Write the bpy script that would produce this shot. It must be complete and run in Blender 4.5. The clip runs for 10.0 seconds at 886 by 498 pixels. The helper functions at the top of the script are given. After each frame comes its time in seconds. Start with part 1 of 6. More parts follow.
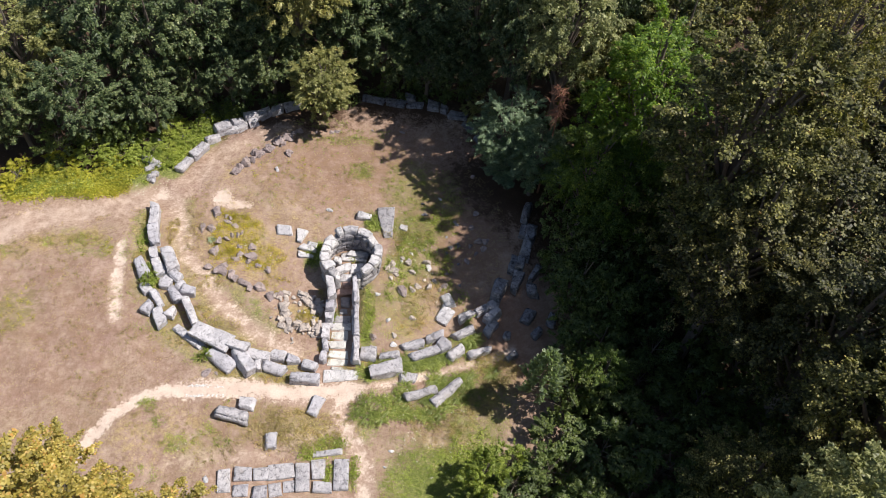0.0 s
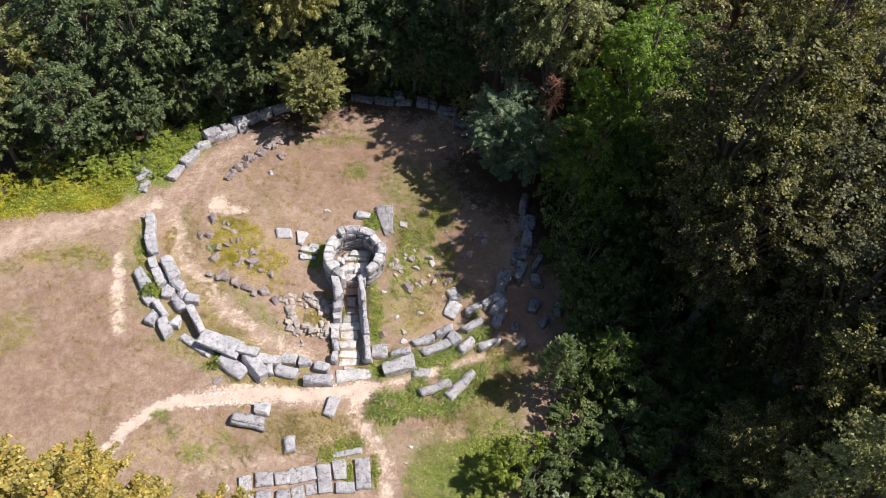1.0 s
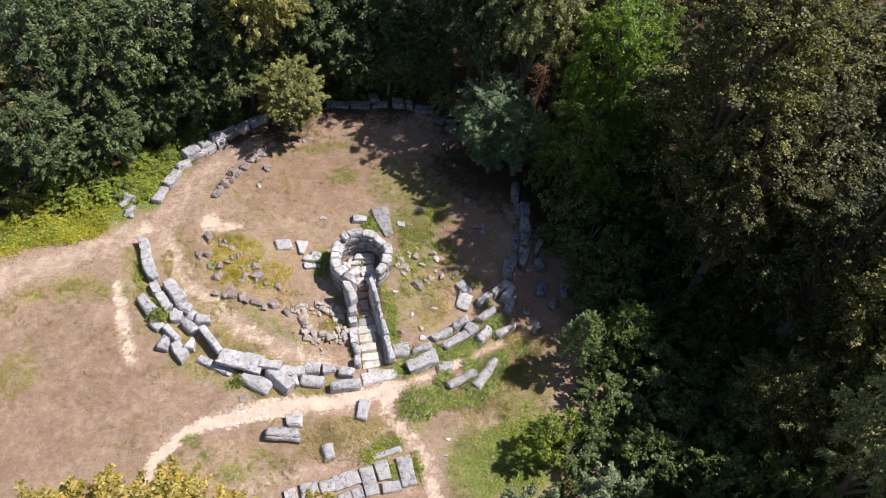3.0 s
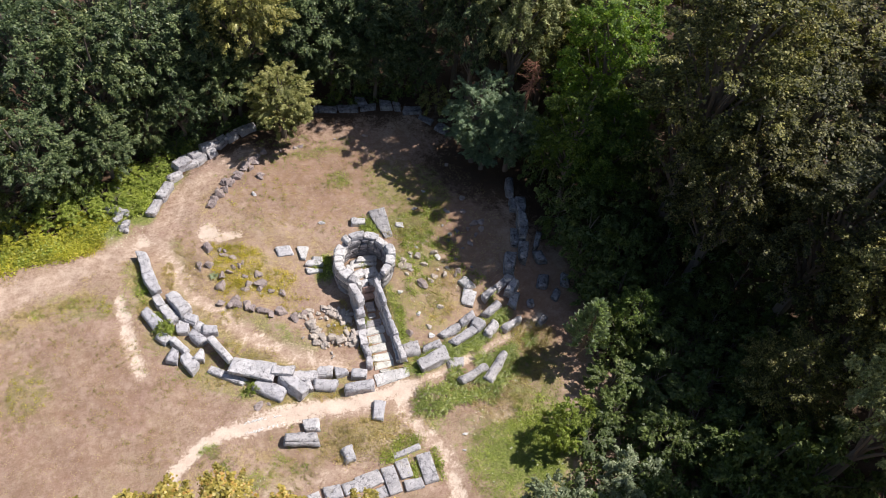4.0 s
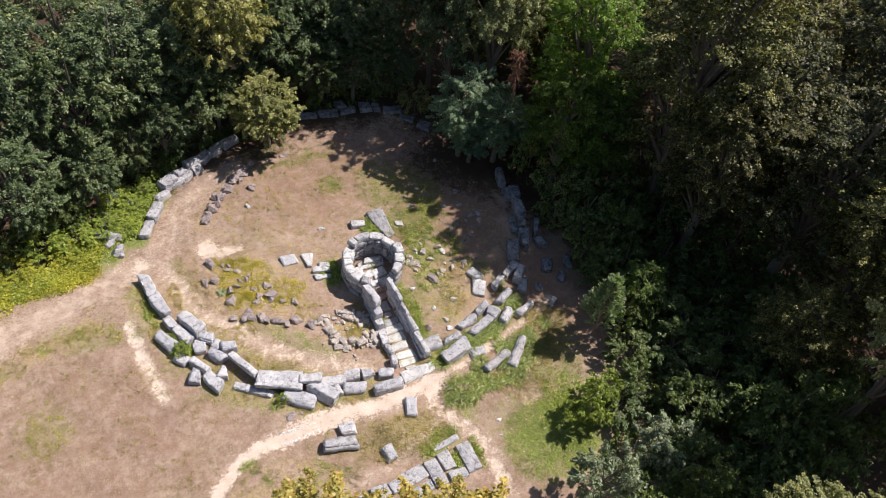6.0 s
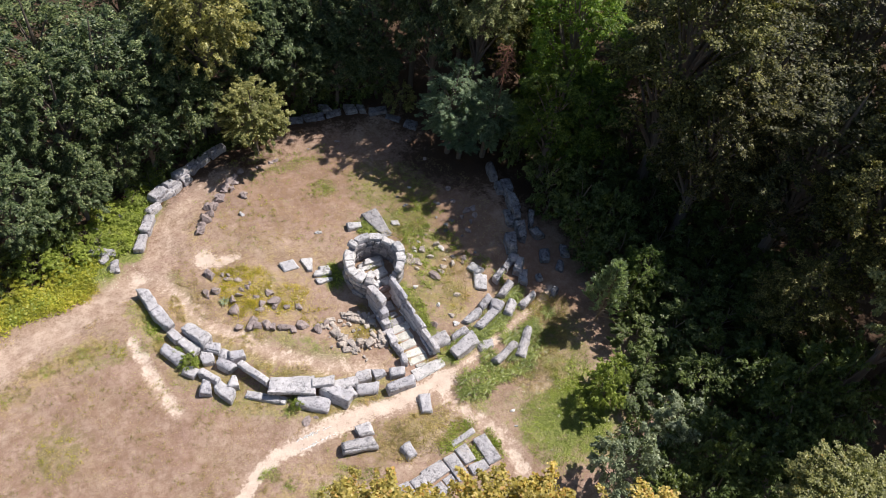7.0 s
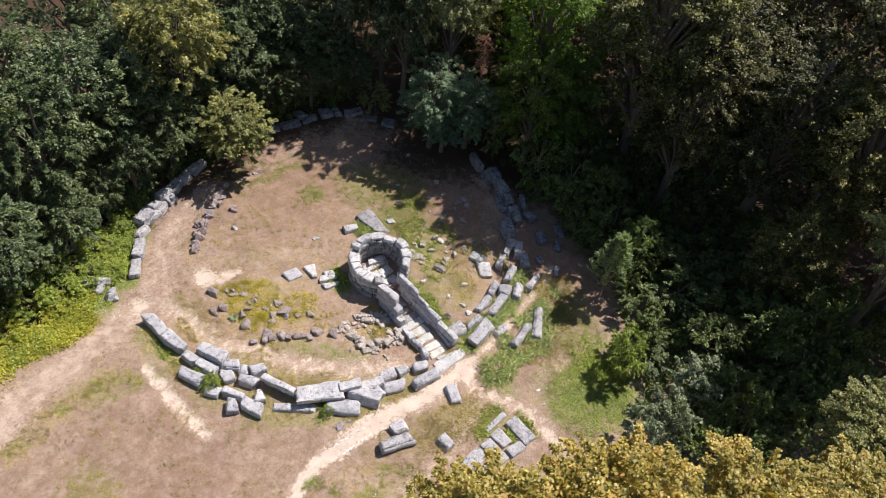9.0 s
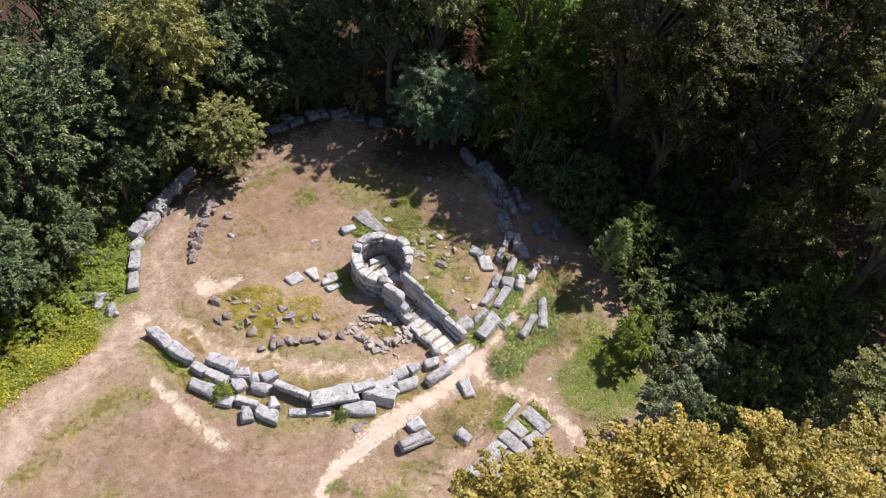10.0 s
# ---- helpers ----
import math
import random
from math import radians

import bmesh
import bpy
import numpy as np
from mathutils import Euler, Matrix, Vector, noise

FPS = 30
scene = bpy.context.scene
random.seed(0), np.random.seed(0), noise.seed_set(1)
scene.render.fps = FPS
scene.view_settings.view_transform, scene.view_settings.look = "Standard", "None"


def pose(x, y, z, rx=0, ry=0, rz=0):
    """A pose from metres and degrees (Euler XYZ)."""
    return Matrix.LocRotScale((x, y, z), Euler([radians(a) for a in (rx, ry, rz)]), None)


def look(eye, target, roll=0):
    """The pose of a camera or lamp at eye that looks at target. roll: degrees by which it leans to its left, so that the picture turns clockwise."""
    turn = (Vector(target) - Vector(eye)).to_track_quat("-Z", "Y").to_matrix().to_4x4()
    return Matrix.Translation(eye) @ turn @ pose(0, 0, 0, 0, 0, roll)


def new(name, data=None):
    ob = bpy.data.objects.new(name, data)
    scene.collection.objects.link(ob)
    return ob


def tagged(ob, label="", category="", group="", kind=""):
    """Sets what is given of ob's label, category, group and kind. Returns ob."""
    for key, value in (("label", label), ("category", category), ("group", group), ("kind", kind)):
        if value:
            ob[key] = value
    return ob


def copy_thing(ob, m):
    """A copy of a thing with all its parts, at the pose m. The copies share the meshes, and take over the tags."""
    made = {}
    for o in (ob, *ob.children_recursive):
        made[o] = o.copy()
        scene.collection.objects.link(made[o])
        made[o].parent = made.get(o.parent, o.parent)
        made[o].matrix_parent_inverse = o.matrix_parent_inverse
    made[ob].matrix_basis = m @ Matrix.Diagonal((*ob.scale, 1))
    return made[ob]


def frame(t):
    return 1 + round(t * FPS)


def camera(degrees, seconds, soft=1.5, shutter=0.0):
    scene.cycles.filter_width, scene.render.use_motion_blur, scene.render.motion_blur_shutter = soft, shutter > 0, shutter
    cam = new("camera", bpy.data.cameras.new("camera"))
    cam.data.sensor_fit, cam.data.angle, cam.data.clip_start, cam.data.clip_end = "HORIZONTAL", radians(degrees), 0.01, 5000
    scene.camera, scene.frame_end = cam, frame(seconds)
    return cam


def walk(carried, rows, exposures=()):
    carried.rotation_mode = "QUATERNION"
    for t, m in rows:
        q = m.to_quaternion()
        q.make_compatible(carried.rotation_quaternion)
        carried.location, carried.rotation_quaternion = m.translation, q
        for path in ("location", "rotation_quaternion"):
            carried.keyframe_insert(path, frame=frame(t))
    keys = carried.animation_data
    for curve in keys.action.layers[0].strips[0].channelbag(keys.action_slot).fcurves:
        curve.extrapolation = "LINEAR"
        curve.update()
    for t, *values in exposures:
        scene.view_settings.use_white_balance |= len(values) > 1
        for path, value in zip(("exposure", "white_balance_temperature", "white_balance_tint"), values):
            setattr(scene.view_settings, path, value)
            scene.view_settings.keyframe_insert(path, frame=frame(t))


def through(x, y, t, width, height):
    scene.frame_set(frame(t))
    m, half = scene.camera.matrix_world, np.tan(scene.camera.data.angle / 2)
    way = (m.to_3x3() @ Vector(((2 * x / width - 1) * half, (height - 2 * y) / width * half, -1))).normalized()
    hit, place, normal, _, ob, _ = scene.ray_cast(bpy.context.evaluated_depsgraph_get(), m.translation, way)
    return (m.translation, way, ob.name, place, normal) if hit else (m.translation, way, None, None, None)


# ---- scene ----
cam = camera(61.1, 10.0, soft=0.35, shutter=0.5)
PATH = [
    (0, (3.076, -25.534, 34.474), (3.162, -24.32, 32.887), 6.1),
    (0.5, (2.086, -25.63, 34.435), (2.215, -24.418, 32.849), 6.3),
    (1, (1.036, -25.773, 34.291), (1.212, -24.563, 32.709), 6.4),
    (1.5, (-0.013, -25.881, 34.191), (0.209, -24.673, 32.613), 6.7),
    (2, (-1.127, -25.893, 34.125), (-0.854, -24.691, 32.551), 6.9),
    (2.5, (-2.268, -25.934, 34.086), (-1.945, -24.736, 32.518), 7.3),
    (4, (-5.651, -25.856, 34.011), (-5.18, -24.681, 32.463), 8.0),
    (4.5, (-6.736, -25.713, 33.978), (-6.219, -24.549, 32.435), 8.3),
    (5, (-7.832, -25.508, 33.912), (-7.269, -24.36, 32.374), 8.4),
    (5.5, (-8.853, -25.253, 33.815), (-8.247, -24.123, 32.281), 8.5),
    (6.8, (-11.584, -24.572, 33.413), (-10.863, -23.483, 31.899), 8.9),
    (7, (-11.96, -24.404, 33.398), (-11.22, -23.328, 31.883), 8.8),
    (7.5, (-12.881, -24.077, 33.3), (-12.102, -23.021, 31.791), 8.8),
    (8, (-13.825, -23.67, 33.182), (-13.006, -22.638, 31.677), 8.7),
    (8.5, (-14.731, -23.294, 33.054), (-13.874, -22.285, 31.555), 8.6),
    (9, (-15.678, -22.753, 32.922), (-14.781, -21.773, 31.427), 8.7),
    (9.5, (-16.529, -22.179, 32.822), (-15.596, -21.229, 31.33), 8.7),
    (10, (-17.394, -21.531, 32.714), (-16.424, -20.616, 31.224), 8.7),
]
walk(cam, [(t, look(eye, target, roll)) for t, eye, target, roll in PATH])

# ---- light ----
SUN_ELEV, SUN_AZ = 56.5, -2.0          # degrees; azimuth from +x towards +y
world = bpy.data.worlds.new("sky")
scene.world = world
world.use_nodes = True
wn = world.node_tree.nodes
sky = wn.new("ShaderNodeTexSky")
sky.sky_type, sky.sun_disc = "NISHITA", False
sky.sun_elevation, sky.sun_rotation = radians(SUN_ELEV), radians(90 - SUN_AZ)
wn["Background"].inputs["Strength"].default_value = 0.082
world.node_tree.links.new(sky.outputs[0], wn["Background"].inputs["Color"])
sun = new("sun", bpy.data.lights.new("sun", "SUN"))
sun.data.energy, sun.data.angle, sun.data.color = 5.0, radians(0.53), (1.0, 0.935, 0.872)
_az, _el = radians(SUN_AZ), radians(SUN_ELEV)
sun.matrix_world = look((40 * math.cos(_az) * math.cos(_el), 40 * math.sin(_az) * math.cos(_el), 40 * math.sin(_el)), (0, 0, 0))
scene.view_settings.exposure = 0.21


# ---- materials ----
class Nodes:
    """A small builder for node materials."""

    def __init__(self, name):
        self.m = bpy.data.materials.new(name)
        self.m.use_nodes = True
        self.t = self.m.node_tree
        self.bsdf = self.t.nodes["Principled BSDF"]
        self.out = self.t.nodes["Material Output"]

    def put(self, kind, **inputs):
        n = self.t.nodes.new("ShaderNode" + kind)
        for k, v in inputs.items():
            self.plug(n.inputs[k.replace("_", " ")], v)
        return n

    def plug(self, socket, v):
        if isinstance(v, bpy.types.NodeSocket):
            self.t.links.new(v, socket)
        elif isinstance(v, tuple) and len(v) == 3 and socket.type == "RGBA":
            socket.default_value = (*v, 1)
        else:
            socket.default_value = v

    def coords(self, which="Object"):
        return self.put("TexCoord").outputs[which]

    def noise(self, vec, scale, detail=4.0, rough=0.55, distort=0.0):
        return self.put("TexNoise", Vector=vec, Scale=scale, Detail=detail, Roughness=rough, Distortion=distort).outputs["Fac"]

    def ramp(self, fac, *stops):
        n = self.put("ValToRGB", Fac=fac)
        e = n.color_ramp.elements
        while len(e) < len(stops):
            e.new(0.5)
        for el, (p, c) in zip(e, stops):
            el.position = p
            el.color = (c, c, c, 1) if isinstance(c, (int, float)) else (*c, 1)
        return n.outputs["Color"]

    def mix(self, fac, a, b, blend="MIX"):
        n = self.put("Mix")
        n.data_type, n.blend_type = "RGBA", blend
        self.plug(n.inputs[0], fac), self.plug(n.inputs[6], a), self.plug(n.inputs[7], b)
        return n.outputs[2]

    def math(self, op, a, b=0.0, clamp=False):
        n = self.put("Math")
        n.operation, n.use_clamp = op, clamp
        self.plug(n.inputs[0], a), self.plug(n.inputs[1], b)
        return n.outputs[0]

    def shift(self, vec, amount):
        """The coordinates moved by the object's own random number, so that no two pieces look alike."""
        n = self.put("VectorMath")
        n.operation = "ADD"
        self.plug(n.inputs[0], vec)
        r = self.math("MULTIPLY", self.put("ObjectInfo").outputs["Random"], amount)
        self.plug(n.inputs[1], self.put("CombineXYZ", X=r, Y=r, Z=r).outputs[0])
        return n.outputs[0]

    def finish(self, color, rough=0.85, bump=None, height=0.02, strength=0.6):
        self.plug(self.bsdf.inputs["Base Color"], color)
        self.plug(self.bsdf.inputs["Roughness"], rough)
        self.bsdf.inputs["Specular IOR Level"].default_value = 0.25
        if bump is not None:
            b = self.put("Bump", Height=bump, Strength=strength, Distance=height)
            self.plug(self.bsdf.inputs["Normal"], b.outputs[0])
        return self.m


def stone_material(name, light, dark, lichen, spots=0.5):
    """Weathered stone: worn faces in soft clouds, a darker crust that gathers in patches, lichen in small flecks."""
    k = Nodes(name)
    v = k.shift(k.coords(), 37.0)
    big = k.noise(v, 0.9, 4, 0.6, 0.5)
    mid = k.noise(v, 3.6, 6, 0.68, 0.35)
    fine = k.noise(v, 13.0, 5, 0.66)
    crust = k.noise(k.put("Mapping", Vector=v, Location=(9, 4, 2)).outputs[0], 4.8, 7, 0.74, 0.5)
    c = k.mix(k.ramp(big, (0.36, 0.0), (0.66, 1.0)), light, tuple(0.45 * a + 0.55 * b for a, b in zip(light, dark)))
    c = k.mix(k.math("MULTIPLY", k.ramp(mid, (0.50, 0.0), (0.66, 1.0)), 0.35 + 0.5 * spots), c, dark)
    c = k.mix(k.math("MULTIPLY", k.ramp(crust, (0.53, 0.0), (0.60, 1.0)), 0.42 + 0.5 * spots), c, tuple(0.42 * a for a in dark))
    c = k.mix(k.math("MULTIPLY", k.ramp(crust, (0.36, 1.0), (0.44, 0.0)), 0.55), c, lichen)
    c = k.mix(k.math("MULTIPLY", k.ramp(fine, (0.31, 1.0), (0.43, 0.0)), 0.15 + 0.45 * spots), c, tuple(0.38 * a for a in dark))
    c = k.mix(k.math("MULTIPLY", k.ramp(k.noise(v, 2.1, 4, 0.6), (0.60, 0.0), (0.72, 1.0)), 0.05 + 0.4 * spots), c, (0.50, 0.42, 0.31))
    rnd = k.put("ObjectInfo").outputs["Random"]
    c = k.mix(0.7, c, k.ramp(rnd, (0.0, (0.80, 0.80, 0.84)), (0.5, (1.0, 1.0, 1.0)), (1.0, (1.12, 1.10, 1.07))), "MULTIPLY")
    h = k.math("ADD", k.math("ADD", k.math("MULTIPLY", mid, 0.8), k.math("MULTIPLY", crust, -0.5)), k.math("MULTIPLY", fine, 0.35))
    return k.finish(c, 0.92, h, 0.12, 1.0)


MARBLE = stone_material("grey_marble", (0.65, 0.63, 0.66), (0.33, 0.32, 0.35), (0.68, 0.665, 0.685), 0.45)
PALE = stone_material("pale_marble", (0.73, 0.71, 0.72), (0.40, 0.39, 0.405), (0.72, 0.70, 0.70), 0.42)
FLAG = stone_material("cream_flagstone", (0.75, 0.73, 0.68), (0.60, 0.575, 0.52), (0.70, 0.68, 0.63), 0.05)
WHITE = stone_material("white_pebble", (0.82, 0.81, 0.79), (0.80, 0.79, 0.77), (0.82, 0.82, 0.80), 0.0)
# Crusted dark stone; also stands in for shade on tomb walls and passage floor.
CRUST_SHADE = stone_material("crust_shade_marble", (0.46, 0.445, 0.46), (0.22, 0.21, 0.23), (0.54, 0.52, 0.53), 0.6)
WEATHERED = stone_material("weathered_marble", (0.56, 0.54, 0.565), (0.29, 0.28, 0.305), (0.66, 0.64, 0.65), 0.6)
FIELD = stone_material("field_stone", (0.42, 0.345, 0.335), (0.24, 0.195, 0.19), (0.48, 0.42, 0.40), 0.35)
RUBBLE = stone_material("rubble_stone", (0.61, 0.535, 0.48), (0.36, 0.305, 0.28), (0.64, 0.585, 0.53), 0.3)
# Lichen flecks on a marble base darkened to carry the shade under the trees.
SHADED_LICHEN = stone_material("shaded_lichen_marble", (0.33, 0.325, 0.35), (0.13, 0.128, 0.15), (0.60, 0.60, 0.62), 0.8)
RED_STONE = stone_material("red_stone", (0.46, 0.33, 0.295), (0.33, 0.225, 0.20), (0.50, 0.40, 0.36), 0.2)


def ground_material():
    k = Nodes("dry_meadow")
    v = k.coords()
    z = k.put("Attribute")
    z.attribute_name = "zones"
    sep = k.put("SeparateColor", Color=z.outputs["Color"])
    z2 = k.put("Attribute")
    z2.attribute_name = "zones_b"
    sep2 = k.put("SeparateColor", Color=z2.outputs["Color"])
    n1, n2, n3, n4 = k.noise(v, 0.38, 5, 0.6), k.noise(v, 1.7, 6, 0.7), k.noise(v, 8.0, 5, 0.75), k.noise(v, 26.0, 4, 0.75)
    n5 = k.noise(k.put("Mapping", Vector=v, Location=(31, 17, 0)).outputs[0], 0.8, 5, 0.65, 0.5)
    c = k.mix(k.ramp(n1, (0.38, 0.0), (0.60, 1.0)), (0.336, 0.212, 0.18), (0.416, 0.296, 0.228))
    c = k.mix(k.math("MULTIPLY", k.ramp(k.noise(v, 0.22, 5, 0.65), (0.46, 0.0), (0.60, 1.0)), 0.45), c, (0.296, 0.228, 0.132))
    c = k.mix(k.math("MULTIPLY", k.ramp(n5, (0.48, 0.0), (0.68, 1.0)), 0.75), c, (0.496, 0.364, 0.296))
    c = k.mix(k.math("MULTIPLY", k.ramp(n2, (0.46, 0.0), (0.66, 1.0)), 0.55), c, (0.272, 0.172, 0.124))
    c = k.mix(k.math("MULTIPLY", k.ramp(n3, (0.50, 0.0), (0.62, 1.0)), 0.5), c, (0.464, 0.368, 0.268))
    c = k.mix(k.math("MULTIPLY", k.ramp(n3, (0.36, 1.0), (0.46, 0.0)), 0.62), c, (0.2, 0.136, 0.084))
    c = k.mix(k.math("MULTIPLY", k.ramp(n4, (0.36, 1.0), (0.48, 0.0)), 0.6), c, (0.176, 0.12, 0.076))
    c = k.mix(k.math("MULTIPLY", k.ramp(n4, (0.55, 0.0), (0.66, 1.0)), 0.4), c, (0.512, 0.416, 0.312))
    far1 = k.noise(k.put("Mapping", Vector=v, Location=(7, 41, 0)).outputs[0], 0.55, 8, 0.8, 0.25)
    far2 = k.noise(k.put("Mapping", Vector=v, Location=(71, 3, 0)).outputs[0], 1.2, 8, 0.82, 0.2)
    c = k.mix(k.ramp(far1, (0.46, 0.0), (0.60, 0.75)), c, k.mix(n3, (0.208, 0.132, 0.096), (0.336, 0.224, 0.16)))
    c = k.mix(k.ramp(far2, (0.51, 0.0), (0.66, 0.5)), c, k.mix(n3, (0.448, 0.32, 0.264), (0.592, 0.464, 0.384)))
    tuft = k.noise(k.put("Mapping", Vector=v, Location=(13, 29, 0)).outputs[0], 3.2, 7, 0.8)
    c = k.mix(k.math("MULTIPLY", k.ramp(tuft, (0.51, 0.0), (0.62, 1.0)), 0.68), c, k.mix(n1, (0.215, 0.155, 0.085), (0.235, 0.145, 0.105)))
    c = k.mix(k.math("MULTIPLY", k.ramp(tuft, (0.34, 1.0), (0.45, 0.0)), 0.5), c, (0.528, 0.408, 0.332))
    ragged = k.math("SUBTRACT", k.math("ADD", k.math("MULTIPLY", n2, 1.0), k.math("MULTIPLY", n3, 0.9)), 0.95)

    def zone(level, width=0.16):
        return k.ramp(k.math("ADD", level, k.math("MULTIPLY", k.math("MULTIPLY", ragged, 2.0), k.ramp(level, (0.0, 0.0), (0.15, 1.0)))), (0.5 - width, 0.0), (0.5 + width, 1.0))

    green = k.mix(k.ramp(n3, (0.4, 0.0), (0.6, 1.0)), (0.111, 0.149, 0.0306), (0.306, 0.315, 0.102))
    green = k.mix(k.math("MULTIPLY", k.ramp(n4, (0.38, 1.0), (0.5, 0.0)), 0.7), green, (0.0425, 0.051, 0.017))
    c = k.mix(zone(sep.outputs[1], 0.25), c, green)
    gold = k.mix(k.ramp(n3, (0.4, 0.0), (0.6, 1.0)), (0.27, 0.20, 0.085), (0.47, 0.36, 0.19))
    c = k.mix(zone(sep.outputs[2], 0.25), c, gold)
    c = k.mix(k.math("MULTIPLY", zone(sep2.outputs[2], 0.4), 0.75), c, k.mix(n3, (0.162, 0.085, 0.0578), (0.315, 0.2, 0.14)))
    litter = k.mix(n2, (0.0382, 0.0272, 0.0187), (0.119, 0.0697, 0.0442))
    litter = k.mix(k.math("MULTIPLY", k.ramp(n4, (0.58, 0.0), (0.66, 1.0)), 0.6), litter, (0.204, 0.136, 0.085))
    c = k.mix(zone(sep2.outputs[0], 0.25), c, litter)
    sand = k.mix(k.ramp(n2, (0.4, 0.0), (0.62, 1.0)), (0.442, 0.323, 0.255), (0.552, 0.425, 0.344))
    sand = k.mix(k.math("MULTIPLY", k.ramp(n4, (0.36, 1.0), (0.47, 0.0)), 0.5), sand, (0.289, 0.204, 0.145))
    c = k.mix(zone(sep.outputs[0], 0.3), c, sand)
    pale = k.mix(k.ramp(n2, (0.4, 0.0), (0.62, 1.0)), (0.595, 0.463, 0.383), (0.68, 0.565, 0.476))
    pale = k.mix(k.math("MULTIPLY", k.ramp(n4, (0.36, 1.0), (0.45, 0.0)), 0.35), pale, (0.374, 0.272, 0.2))
    c = k.mix(zone(sep2.outputs[1]), c, pale)
    h = k.math("ADD", k.math("MULTIPLY", n3, 0.7), k.math("MULTIPLY", n4, 0.4))
    return k.finish(c, 0.95, h, 0.055, 0.7)


def leaf_material(name, dark, mid, light, odd=None, odd_share=0.0, through=0.2, gloss=0.5):
    """Leaves that differ one by one, glossy on top and letting some light through."""
    k = Nodes(name)
    r = k.put("NewGeometry").outputs["Random Per Island"]
    stops = [(0.0, dark), (0.55, mid), (0.97 - odd_share, light)]
    if odd:
        stops.append((1.0 - odd_share * 0.5, odd))
    tuft = k.noise(k.coords(), 2.2, 2)
    c = k.ramp(k.math("ADD", k.math("MULTIPLY", r, 0.75), k.math("MULTIPLY", k.ramp(tuft, (0.36, 0.0), (0.64, 1.0)), 0.27)), *stops)
    n = k.noise(k.coords(), 0.55, 3)
    c = k.mix(0.8, c, k.ramp(n, (0.35, (0.62, 0.66, 0.6)), (0.65, (1.15, 1.12, 1.05))), "MULTIPLY")
    rnd = k.put("ObjectInfo").outputs["Random"]
    c = k.mix(0.6, c, k.ramp(rnd, (0.0, (0.75, 0.8, 0.8)), (0.5, (1.0, 1.0, 1.0)), (1.0, (1.15, 1.05, 0.85))), "MULTIPLY")
    k.finish(c, gloss)
    k.bsdf.inputs["Specular IOR Level"].default_value = 0.5
    tr = k.put("BsdfTranslucent", Color=k.mix(1.0, c, (1.25, 1.35, 0.6), "MULTIPLY"))
    mx = k.put("MixShader", Fac=through)
    k.t.links.new(k.bsdf.outputs[0], mx.inputs[1])
    k.t.links.new(tr.outputs[0], mx.inputs[2])
    k.t.links.new(mx.outputs[0], k.out.inputs["Surface"])
    return k.m


def bark_material(name, a, b):
    k = Nodes(name)
    v = k.put("Mapping", Vector=k.coords(), Scale=(1, 1, 0.2)).outputs[0]
    n = k.noise(v, 14.0, 5, 0.7)
    return k.finish(k.mix(n, a, b), 0.9, n, 0.03, 0.8)


